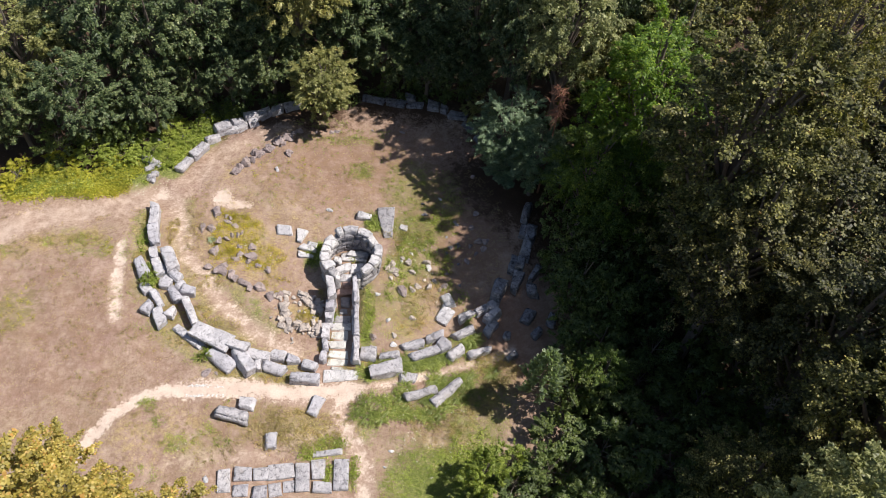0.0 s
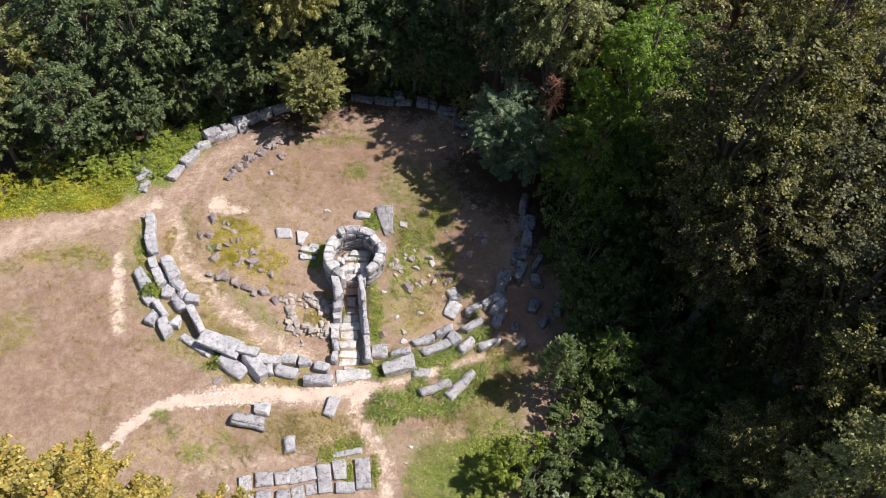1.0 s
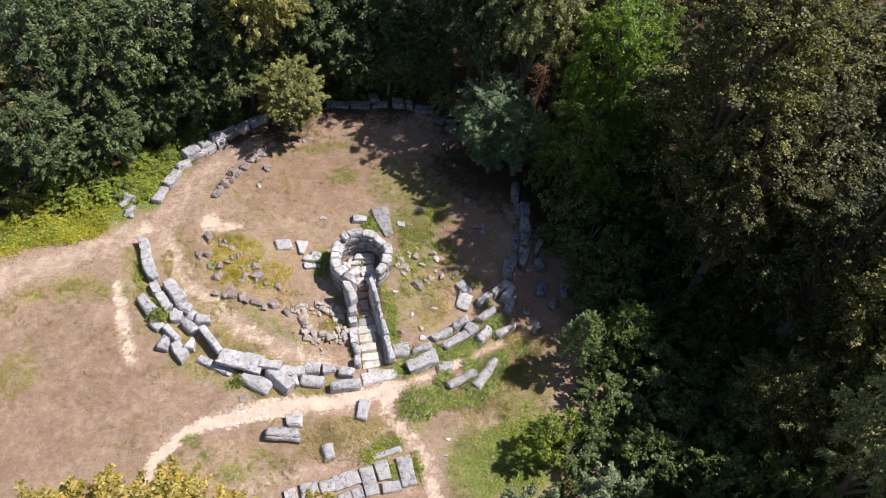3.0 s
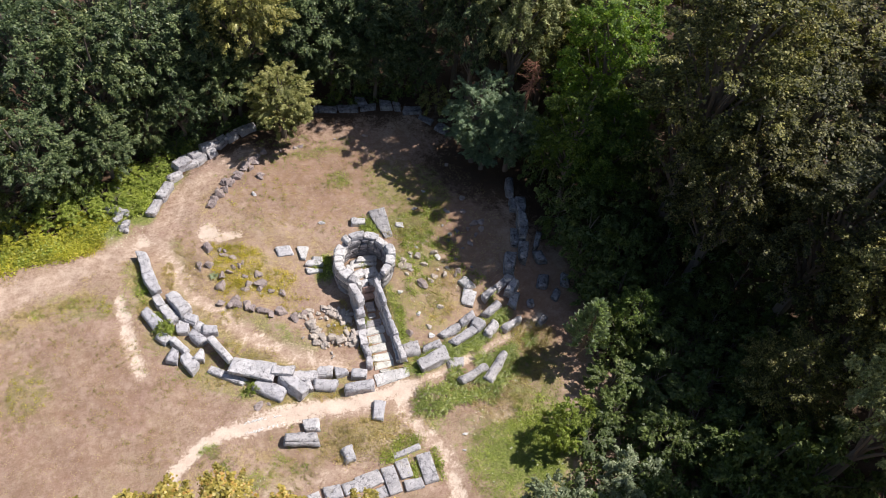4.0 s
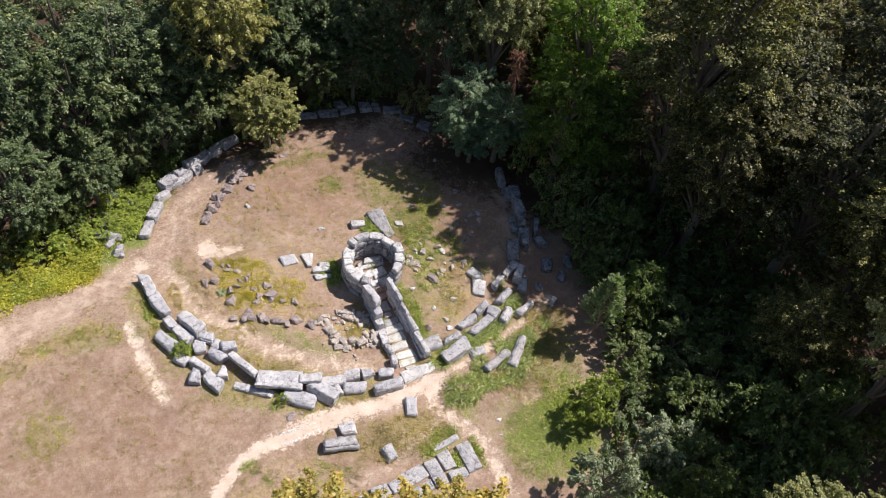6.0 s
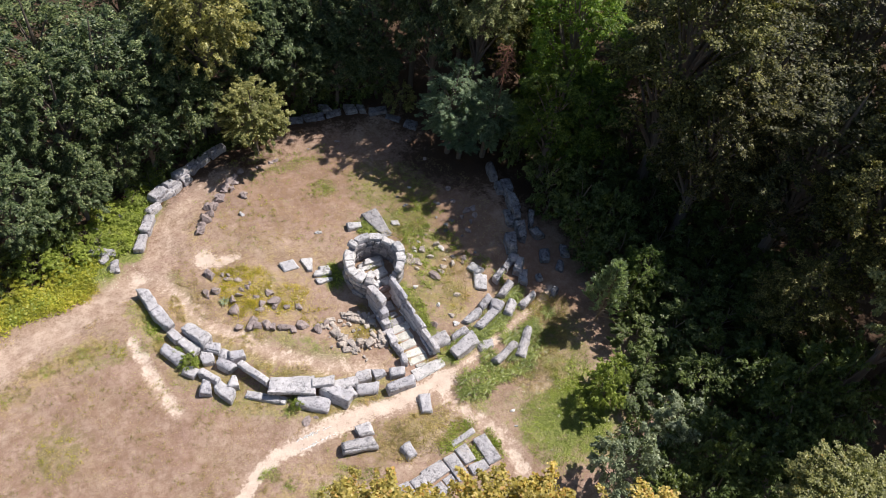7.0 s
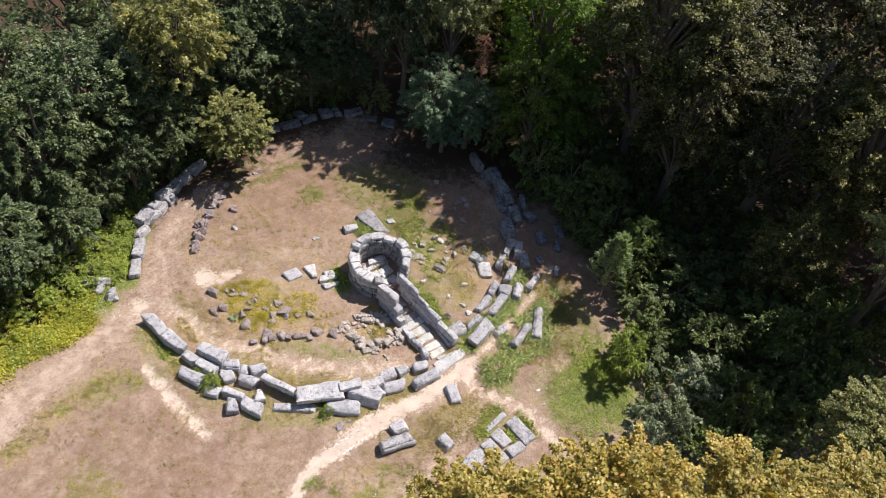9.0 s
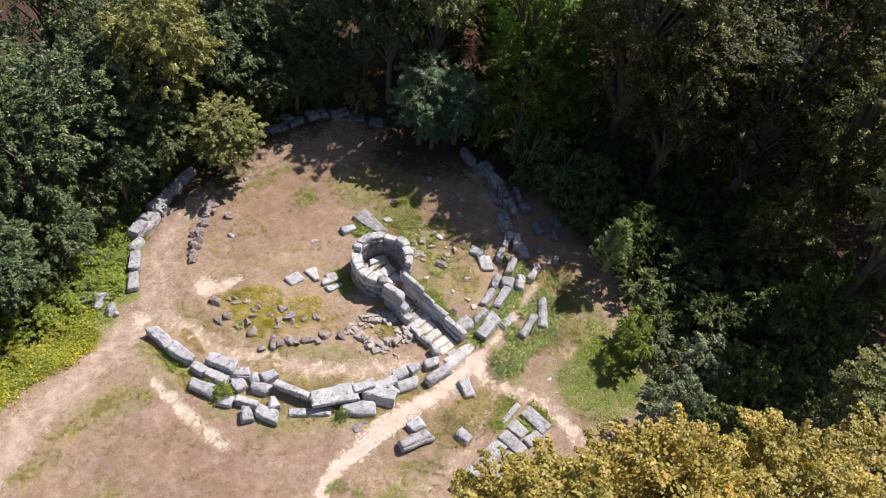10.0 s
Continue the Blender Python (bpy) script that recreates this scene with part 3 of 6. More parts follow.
MORE_SHRUBS = [
    (9.8, -17.4, 3.2, 1.8, "shrub"), (11.2, -19.4, 4.0, 1.9, "shrub"), (8.2, -19.4, 3.6, 1.9, "shrub"), (13.2, -20.8, 4.4, 2.0, "shrub"), (10.4, -21.2, 4.0, 2.0, "shrub"), (7.4, -17.6, 2.6, 1.5, "shrub"), (6.2, -18.8, 3.0, 1.6, "shrub"), (14.8, -19.4, 4.6, 2.0, "shrub"),
    (-10.9, -2.5, 0.75, 0.5, "weed"), (-7.0, -6.9, 0.6, 0.32, "weed"), (-11.3, -1.6, 0.5, 0.3, "weed"),
    (-12.5, 7.9, 0.5, 0.8, "weed"), (-11.7, 9.0, 0.5, 0.7, "weed"), (-10.8, 10.0, 0.8, 0.7, "weed"), (-16.4, 6.9, 1.5, 1.3, "weed"), (-15.2, 8.6, 3.0, 1.5, "shrub"), (-18.6, 7.0, 2.4, 1.5, "shrub"), (-9.6, 11.2, 1.3, 0.8, "shrub"), (-8.4, 11.9, 1.4, 0.8, "shrub"), (-13.9, 8.2, 0.8, 1.0, "weed"), (-14.9, 6.9, 1.0, 1.1, "weed"),
    (-6.8, 12.4, 1.5, 0.9, "shrub"), (-12.6, 9.8, 0.9, 1.0, "weed"),
    (-15.6, 6.3, 0.7, 1.0, "yellowgreen"), (-13.3, 7.6, 0.6, 1.0, "weed"), (-11.9, 9.6, 0.55, 0.9, "weed"),
    (-10.4, 10.6, 0.8, 0.7, "weed"), (-12.3, 7.0, 0.5, 0.7, "weed"), (-11.5, 8.6, 0.5, 0.7, "weed"), (-9.2, 11.4, 0.9, 0.7, "weed"),
    (-18.4, 6.0, 0.8, 1.3, "yellowgreen"), 
    (-20.6, 4.9, 0.9, 1.3, "yellowgreen"), (7.2, 11.2, 2.0, 1.2, "olive"), (12.0, 6.0, 4.0, 1.7, "shrub"),
    (9.2, -18.4, 4.4, 1.7, "shrub"), (12.6, -18.8, 5.0, 1.9, "shrub"), (16.4, -18.6, 6.4, 2.2, "shrub"),
    (11.6, -0.2, 4.2, 1.6, "shrub"), (12.0, 3.6, 4.4, 1.6, "shrub"), (10.4, 8.6, 3.6, 1.6, "shrub"), (13.4, -3.8, 4.6, 1.7, "shrub"),
    (11.6, -7.4, 2.2, 1.2, "shrub"), (10.0, -12.6, 2.4, 1.4, "shrub"), (-2.0, 14.0, 3.4, 1.6, "shrub"), (2.0, 14.2, 3.0, 1.6, "shrub"), (5.2, 13.4, 3.0, 1.5, "shrub"),
]
_r = random.Random(11)
FAR_TREES = []
for _ in range(3000):
    x, y = _r.uniform(-28, 48), _r.uniform(-24, 26)
    if (x < 22 and -16 < y < 16) or (x < 17 and y <= -16) or (x > 34 and y < -14):
        continue
    if all((x - a) ** 2 + (y - b) ** 2 > (5.6 if x > 30 else 4.3) ** 2 for a, b, *_k in BIG_OAKS + NEAR_TREES + MORE_TREES + FRONT_TREES + FAR_TREES):
        tall = _r.uniform(15.5, 18) if x > 15 and y < -16.5 else _r.uniform(15, 18) if x > 20 and -3 < y < 6 else _r.uniform(19, 23.5) if x > 22 and y < 6 else _r.uniform(11, 15.5) if x > 14 else _r.uniform(9, 13.5)
        FAR_TREES.append((x, y, tall, _r.uniform(2.9, 3.8), _r.choice(("oak", "oak", "oak", "shadeoak", "dark") if x > 12 else ("dark", "dark", "dark", "dark", "olive"))))


UNDERGROWTH = [(18.4, 11.8, 5.4, 2.5, "shrub"), (15.4, 14.2, 5.2, 2.3, "shrub"), (17.2, 13.6, 5.2, 2.3, "shrub"), (25.4, 9.3, 6.4, 2.8, "shrub"), (22.4, 0.4, 5.0, 2.4, "shrub"), (15.8, 9.8, 5.0, 2.4, "shrub"), (14.4, -17.5, 6.6, 2.0, "shrub"), (13.2, -18.2, 5.0, 1.8, "shrub"), (17.8, 4.2, 4.0, 2.0, "shrub"), (18.6, 0.8, 4.4, 2.1, "shrub"), (19.0, -3.4, 4.4, 2.0, "shrub"), (14.0, 5.6, 3.6, 1.8, "shrub"), (16.5, 2.3, 4.4, 1.9, "shrub"), (15.0, -0.8, 4.6, 1.9, "shrub"), (16.8, -3.6, 4.6, 1.8, "shrub"), (19.6, -7.2, 4.4, 2.0, "shrub"), (22.0, -9.2, 4.4, 2.2, "shrub"), (23.6, -6.6, 4.6, 2.2, "shrub"), (11.9, -5.9, 2.8, 1.4, "shrub")]
for _ in range(900):
    x, y = _r.uniform(11.2, 20.5), _r.uniform(-20, -1)
    if x + 0.35 * y < 8.2 or len(UNDERGROWTH) >= 52:
        continue
    if all((x - a) ** 2 + (y - b) ** 2 > 1.5 ** 2 for a, b, *_k in UNDERGROWTH + SHRUBS):
        UNDERGROWTH.append((x, y, _r.uniform(1.8, 4.2), _r.uniform(1.2, 1.8), "shrub"))


# ---- ground: one sheet ----
def spread(lo, hi, step, far):
    inner = list(np.arange(lo, hi + 1e-6, step))
    out, d = [], step
    while not out or out[-1] < far:
        d *= 1.45
        out.append((out[-1] if out else 0) + d)
    return np.array([lo - o for o in reversed(out)] + inner + [hi + o for o in out])


def near_line(X, Y, line):
    best = np.full(X.shape, 1e9)
    for (ax, ay), (bx, by) in zip(line, line[1:]):
        dx, dy = bx - ax, by - ay
        f = np.clip(((X - ax) * dx + (Y - ay) * dy) / (dx * dx + dy * dy), 0, 1)
        best = np.minimum(best, np.hypot(X - ax - f * dx, Y - ay - f * dy))
    return best


def band(X, Y, line, half, soft):
    return np.clip(1 - (near_line(X, Y, line) - half) / soft, 0, 1)


def blob(X, Y, x, y, rx, ry=None):
    return np.clip(1.6 - np.hypot((X - x) / rx, (Y - y) / (ry or rx)) * 1.1, 0, 1)


def ground_height(X, Y):
    """Gentle swells, and the remains of the mound heaped against the tomb's far side."""
    h = 0.05 * np.sin(X * 0.9 + 1.3 * np.sin(Y * 0.5)) * np.sin(Y * 0.8 + 0.7) + 0.03 * np.sin(X * 2.3 + Y * 1.7)
    calm = np.exp(-((X + 0.3) / 2.2) ** 2 - ((Y + 4.0) / 4.5) ** 2)
    ramp = np.clip((X - 0.3) / 0.45, 0, 1)
    heap = 0.5 * np.exp(-((X - 2.0) / 2.6) ** 2 - ((Y + 2.4) / 3.2) ** 2) * ramp * ramp * (3 - 2 * ramp)
    floor = np.clip((1.45 - np.hypot(X + 0.13, Y + 0.95)) / 0.2, 0, 1)
    side = lambda v, a, b: np.clip((v - a) / (b - a), 0, 1)
    lie = 0.6 * side(X, 5, 9.5) * side(Y, -4, -1) - 0.55 * side(-X, 5, 10) * side(Y, 1, 6) + 0.3 * side(Y, 8, 12) * side(X, -2, 1) * side(-X, -9, -5)
    h = h + lie
    return (h * (1 - calm) + heap) * (1 - floor) + 0.1 * floor


LINE_MAIN = [(-12.4, -13.4), (-11.5, -11.3), (-10.8, -10.2), (-9.95, -9.4), (-8.6, -8.76), (-7.3, -8.74), (-6.0, -8.56), (-4.8, -8.46), (-3.8, -8.5), (-2.9, -8.68), (-1.9, -8.68), (-1.2, -8.5), (-0.3, -8.3), (0.6, -8.3)]
LINE_SOUTH = [(-0.05, -8.5), (0.1, -9.8), (0.4, -10.6), (0.95, -11.25), (1.36, -12.1), (1.5, -13.0), (1.5, -13.8), (1.4, -15.0)]
LINE_BRANCH = [(0.1, -10.6), (-0.8, -10.9), (-1.9, -11.3), (-2.6, -11.75), (-5.0, -12.0), (-7.5, -12.4)]
LINE_EAST = [(0.62, -8.2), (2.2, -7.95), (4.1, -7.44), (5.37, -6.93), (6.71, -6.56), (8.1, -6.0), (8.7, -5.6)]
LINE_WEST = [(-26.0, -3.6), (-20.3, 0.1), (-18.4, 1.6), (-16.3, 2.25), (-14.7, 2.85), (-13.2, 3.5), (-12.0, 4.0)]
LINE_SPUR = [(-13.05, 0.05), (-12.9, -1.3), (-12.75, -2.45), (-12.5, -3.7), (-12.2, -4.7)]
LINE_RING = [(-10.8, 3.4), (-9.86, 0.6), (-9.3, -0.6), (-8.2, -1.75), (-7.2, -3.2), (-6.0, -4.4), (-4.65, -5.3), (-3.75, -5.85), (-2.6, -6.3)]
LINE_NORTH = [(-11.0, 4.4), (-9.4, 7.2), (-7.6, 9.0), (-5.6, 9.9)]
PATHS = [(LINE_MAIN, 0.34), (LINE_SOUTH, 0.26), (LINE_EAST, 0.16), (LINE_WEST, 0.5), (LINE_SPUR, 0.14), (LINE_RING, 0.2), (LINE_NORTH, 0.35), (LINE_BRANCH, 0.2)]
gx, gy = spread(-24, 15, 0.2, 1500), spread(-17, 15, 0.2, 1500)
X, Y = np.meshgrid(gx, gy, indexing="ij")
way_main = np.maximum(band(X, Y, LINE_MAIN, 0.12, 0.42), band(X, Y, LINE_MAIN[5:12], 0.2, 0.6))
way_south = band(X, Y, LINE_SOUTH, 0.1, 0.55)
way_east = band(X, Y, LINE_EAST, 0.06, 0.3) * 0.95
way_west = band(X, Y, LINE_WEST, 0.45, 0.9) * 0.72
way_spur = band(X, Y, LINE_SPUR, 0.14, 0.34)
way_ring = band(X, Y, LINE_RING, 0.14, 0.7) * 0.74
way_north = band(X, Y, LINE_NORTH, 0.4, 0.9) * 0.52
bare = np.maximum(blob(X, Y, 5.2, -10.9, 1.1, 0.6), blob(X, Y, -4.9, -12.0, 1.6, 0.4)) * 0.5
way_branch = band(X, Y, LINE_BRANCH, 0.1, 0.6) * 0.5
way = np.maximum.reduce([way_south * 0.95, way_branch, bare, way_east, way_west, way_spur, way_ring, way_north, blob(X, Y, -3.2, -6.2, 0.7, 0.35) * 0.8])
pale = np.maximum.reduce([way_main * 0.92, blob(X, Y, -8.3, 4.1, 0.55, 0.75), blob(X, Y, -7.3, 3.5, 0.8, 0.4), blob(X, Y, 0.1, -8.55, 0.8, 0.5) * 0.9, way_spur * 0.6, way_ring * 0.45,
                          way_east * 0.5, way_south * 0.5, band(X, Y, [(-12.2, 3.9), (-11.7, 4.2)], 0.1, 0.5) * 0.8])
green = np.maximum.reduce([
    band(X, Y, [(1.3, -7.7), (3.2, -7.0), (5.4, -6.3), (6.6, -5.0)], 0.4, 0.8) * 0.6, blob(X, Y, 3.6, -9.3, 2.0, 0.9) * 0.34,
    blob(X, Y, 5.2, -13.0, 2.8, 2.4) * 0.85, blob(X, Y, 2.2, -9.2, 0.9, 0.8) * 0.5, band(X, Y, [(0.8, -2.4), (1.0, -6.3)], 0.15, 0.5) * 0.8,
    blob(X, Y, -2.3, 0.0, 0.7, 1.0) * 0.9, blob(X, Y, -0.2, 6.6, 0.9, 0.9) * 0.55, blob(X, Y, 0.9, 2.4, 0.7, 0.6) * 0.8,
    blob(X, Y, 3.2, -0.6, 1.6, 1.2) * 0.62, blob(X, Y, 3.6, 2.2, 2.2, 1.6) * 0.7, blob(X, Y, 3.0, 5.4, 2.0, 2.4) * 0.6, blob(X, Y, -6.6, -11.6, 1.6, 1.1) * 0.45, blob(X, Y, -0.6, -11.6, 1.0, 0.6) * 0.7,
    band(X, Y, [(-12.1, 1.6), (-11.9, 0.0), (-11.0, -2.4)], 0.2, 0.5) * 0.7, band(X, Y, [(-12.0, 6.4), (-11.2, 8.2), (-9.6, 10.0)], 0.5, 0.7),
    blob(X, Y, 7.0, -8.5, 2.0, 3.0) * 0.5, blob(X, Y, 6.5, -11.5, 2.0, 1.5) * 0.6, band(X, Y, [(-12.3, 2.2), (-11.2, -2.6), (-8.8, -5.8), (-5.0, -7.9), (-2.0, -8.3)], 0.5, 0.6) * 0.56,
    band(X, Y, [(-8.4, -1.6), (-6.2, -2.9), (-4.0, -5.2)], 0.4, 0.6) * 0.5, band(X, Y, [(-10.2, 3.6), (-10.0, 0.4), (-8.6, -2.6), (-7.0, -4.6), (-4.8, -6.1), (-2.6, -7.0)], 0.25, 0.4) * 0.5, blob(X, Y, 2.6, -3.6, 1.6, 2.0) * 0.42, blob(X, Y, -3.2, -10.6, 2.4, 1.6) * 0.4,
    blob(X, Y, 4.6, 4.6, 1.8, 2.6) * 0.52, blob(X, Y, -14.8, -0.2, 1.6, 0.9) * 0.5, blob(X, Y, -17.5, -4.6, 1.4, 1.6) * 0.5, blob(X, Y, -16.0, 0.6, 1.2, 0.6) * 0.45, blob(X, Y, -1.4, 9.2, 2.4, 0.5) * 0.5,
    blob(X, Y, -2.4, -10.6, 2.6, 1.1) * 0.55, blob(X, Y, 1.4, -10.2, 0.6, 1.2) * 0.6, blob(X, Y, 5.8, -8.4, 1.6, 1.0) * 0.62, blob(X, Y, 6.4, -10.4, 1.6, 1.2) * 0.62, blob(X, Y, 8.4, -7.6, 1.0, 1.4) * 0.45,
    blob(X, Y, -18.0, 5.4, 4.6, 1.3), blob(X, Y, -14.3, 5.9, 1.6, 1.6), blob(X, Y, -7.6, -4.4, 1.2, 0.5) * 0.5])
gold = np.maximum.reduce([blob(X, Y, -6.2, -0.4, 3.4, 2.6) * 0.42, band(X, Y, [(-10.4, 2.6), (-9.8, -0.2), (-7.8, -3.0), (-5.2, -5.4), (-2.4, -6.6)], 0.3, 0.9) * 0.5, blob(X, Y, -2.6, -4.2, 1.4, 1.2) * 0.5, blob(X, Y, -2.6, -10.4, 2.6, 1.2) * 0.46,
    band(X, Y, [(-12.4, 2.2), (-11.6, -2.0), (-9.0, -5.6), (-5.0, -7.9)], 0.3, 0.8) * 0.46, band(X, Y, [(-20.0, -1.0), (-17.2, 0.0), (-14.8, 0.5)], 0.3, 1.0) * 0.5, blob(X, Y, 3.0, -3.6, 1.8, 2.2) * 0.45, blob(X, Y, -8.0, 7.2, 1.0, 2.4) * 0.35,
    blob(X, Y, -3.0, 5.4, 6.0, 4.8) * 0.27, blob(X, Y, -8.0, -11.0, 4.0, 1.8) * 0.34, blob(X, Y, -6.8, 0.8, 1.7, 1.9) * 0.85, blob(X, Y, -5.3, -0.7, 1.3, 0.6) * 0.7, blob(X, Y, -8.0, 2.6, 0.6, 0.5) * 0.7])
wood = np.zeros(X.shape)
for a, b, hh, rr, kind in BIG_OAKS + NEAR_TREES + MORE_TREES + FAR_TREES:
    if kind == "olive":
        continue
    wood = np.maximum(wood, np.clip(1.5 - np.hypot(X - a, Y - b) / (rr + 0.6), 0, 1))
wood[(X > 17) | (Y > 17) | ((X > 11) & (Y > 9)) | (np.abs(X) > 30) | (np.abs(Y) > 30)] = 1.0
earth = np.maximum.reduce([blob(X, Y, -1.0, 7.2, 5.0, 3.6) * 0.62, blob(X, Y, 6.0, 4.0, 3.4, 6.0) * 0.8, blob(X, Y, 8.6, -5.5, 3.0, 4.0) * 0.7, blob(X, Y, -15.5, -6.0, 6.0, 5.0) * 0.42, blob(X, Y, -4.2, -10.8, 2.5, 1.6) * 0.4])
Z = ground_height(X, Y) - 0.05 * np.maximum(way, pale)
nx, ny = X.shape
ids = np.arange(nx * ny).reshape(nx, ny)
quads = np.stack([ids[:-1, :-1], ids[1:, :-1], ids[1:, 1:], ids[:-1, 1:]], -1).reshape(-1, 4)
gme = bpy.data.meshes.new("ground")
gme.vertices.add(nx * ny), gme.loops.add(4 * len(quads)), gme.polygons.add(len(quads))
gme.vertices.foreach_set("co", np.stack([X, Y, Z], -1).astype(np.float32).ravel())
gme.loops.foreach_set("vertex_index", quads.astype(np.int32).ravel())
gme.polygons.foreach_set("loop_start", np.arange(0, 4 * len(quads), 4, dtype=np.int32))
gme.polygons.foreach_set("use_smooth", np.ones(len(quads), dtype=bool))
gme.update(calc_edges=True)
one = np.ones(nx * ny)
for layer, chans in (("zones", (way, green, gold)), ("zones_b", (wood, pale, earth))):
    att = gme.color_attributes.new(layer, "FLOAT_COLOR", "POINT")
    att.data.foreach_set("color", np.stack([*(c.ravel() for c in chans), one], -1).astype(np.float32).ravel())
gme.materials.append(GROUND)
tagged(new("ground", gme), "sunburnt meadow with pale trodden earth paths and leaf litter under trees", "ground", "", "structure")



# ---- kerb and fallen blocks: x, y, turn, length, width, height, style ----
KERB_SW = [
    (-11.77, 2.06, -84, 1.55, 0.57, 0.52, 'b'),
    (-11.45, 0.62, -74, 1.50, 0.52, 0.49, 'b'),
    (-11.14, -0.64, -71, 0.92, 0.38, 0.45, 'b'),
    (-10.68, -1.59, -59, 1.22, 0.43, 0.45, 'b'),
    (-10.10, -1.08, -64, 1.55, 0.58, 0.6, 'b'),
    (-11.56, -1.55, -55, 1.39, 0.50, 0.45, 'r'),
    (-9.64, -2.04, -37, 0.76, 0.46, 0.41, 'b'),
    (-9.24, -2.63, -47, 0.52, 0.45, 0.38, 'r'),
    (-8.69, -2.98, -5, 0.63, 0.61, 0.45, 'b'),
    (-10.01, -2.30, -26, 0.54, 0.36, 0.3, 'b'),
    (-10.06, -2.68, -13, 0.56, 0.49, 0.38, 'b'),
    (-9.38, -3.32, -47, 0.89, 0.42, 0.49, 'b'),
]
KERB_SOUTH = [
    (-10.99, -2.92, -55, 0.56, 0.42, 0.3, 'b'),
    (-10.22, -3.56, -56, 0.96, 0.42, 0.38, 'b'),
    (-10.64, -4.12, 60, 0.59, 0.70, 0.41, 'w'),
    (-9.87, -4.73, -61, 1.03, 0.40, 0.38, 'b'),
    (-9.39, -4.45, 69, 0.61, 0.53, 0.45, 'w'),
    (-8.31, -4.44, -61, 1.82, 0.35, 0.71, 'o'),
    (-6.83, -5.88, -22, 2.14, 0.74, 0.71, 'o'),
    (-5.35, -6.36, -14, 0.94, 0.45, 0.68, 'o'),
    (-8.14, -5.79, -35, 2.01, 0.32, 0.26, 'b'),
    (-6.28, -7.06, -36, 1.70, 0.57, 0.38, 'r'),
    (-5.15, -7.17, -51, 1.50, 0.66, 0.56, 't'),
    (-4.37, -6.75, -8, 0.89, 0.53, 0.45, 'b'),
    (-4.27, -7.38, -72, 0.56, 0.37, 0.45, 'w'),
]
KERB_DOOR = [
    (-3.43, -6.68, -10, 0.76, 0.50, 0.4, 'b'),
    (-2.57, -6.87, -12, 0.71, 0.48, 0.33, 'w'),
    (-3.46, -7.42, -10, 1.00, 0.40, 0.46, 'b'),
    (-1.74, -7.17, -12, 0.77, 0.37, 0.4, 'b'),
    (-1.83, -7.91, -4, 1.28, 0.43, 0.43, 'b'),
    (-1.21, -9.36, -116, 0.85, 0.67, 0.2, 'b'),
]
FALLEN = [
    (-4.52, -9.35, -5, 0.72, 0.53, 0.32, 'b'),
    (-5.10, -10.05, -12, 1.5, 0.52, 0.50, 'c'),
    (-3.08, -11.27, -89, 0.63, 0.58, 0.32, 'b'),
]
PAVED = [
    (-0.36, -11.70, 10, 1.38, 0.30, 0.14, 'b'),
    (0.40, -12.75, -86, 1.52, 0.76, 0.19, 'b'),
    (-0.70, -12.54, -83, 0.95, 0.67, 0.17, 'b'),
    (-1.37, -12.92, -83, 1.36, 0.67, 0.17, 'b'),
    (-0.43, -13.37, 1, 0.93, 0.54, 0.14, 'b'),
    (-2.42, -12.67, 11, 1.19, 0.74, 0.17, 'b'),
    (-3.31, -12.85, 8, 0.71, 0.62, 0.15, 'b'),
    (-4.12, -12.89, 3, 0.82, 0.69, 0.17, 'b'),
    (-4.94, -13.26, -81, 1.08, 0.60, 0.17, 'b'),
    (-4.11, -13.66, 7, 0.68, 0.61, 0.14, 'b'),
    (-3.25, -13.70, 4, 0.68, 0.62, 0.14, 'b'),
    (-2.57, -13.55, 14, 0.61, 0.66, 0.08, 'b'),
    (-1.97, -13.37, 10, 0.54, 0.56, 0.08, 'b'),
]
KERB_SE = [
    (1.28, -6.41, 0, 0.77, 0.68, 0.4, 'b'),
    (2.34, -6.44, 8, 1.05, 0.31, 0.4, 'b'),
    (2.17, -7.27, 21, 1.56, 0.56, 0.52, 'b'),
    (3.27, -7.57, -7, 0.82, 0.49, 0.2, 'b'),
    (3.47, -5.79, 19, 1.14, 0.32, 0.36, 'b'),
    (4.57, -5.24, 25, 0.99, 0.37, 0.4, 'b'),
    (4.08, -6.25, 20, 1.49, 0.42, 0.48, 'b'),
    (5.01, -5.70, -50, 0.68, 0.63, 0.56, 'r'),
    (5.69, -6.09, 39, 1.09, 0.45, 0.48, 'r'),
    (6.94, -5.96, 17, 1.17, 0.30, 0.4, 'b'),
    (3.90, -8.50, 23, 1.55, 0.44, 0.46, 'c'),
    (5.30, -8.27, 45, 1.98, 0.46, 0.48, 'c'),
]
KERB_E_LOW = [
    (6.17, -4.86, 33, 1.24, 0.38, 0.47, 'b'),
    (6.20, -3.85, 31, 0.80, 0.30, 0.42, 'b'),
    (7.67, -3.79, 45, 1.08, 0.47, 0.59, 'b'),
    (7.54, -4.44, 49, 0.87, 0.46, 0.38, 'b'),
    (7.68, -3.12, -23, 0.49, 0.43, 0.42, 'b'),
    (7.05, -3.47, 33, 0.75, 0.30, 0.42, 'b'),
    (5.29, -2.85, -77, 0.68, 0.48, 0.26, 't'),
    (5.11, -3.91, -117, 1.05, 0.66, 0.21, 'b'),
]
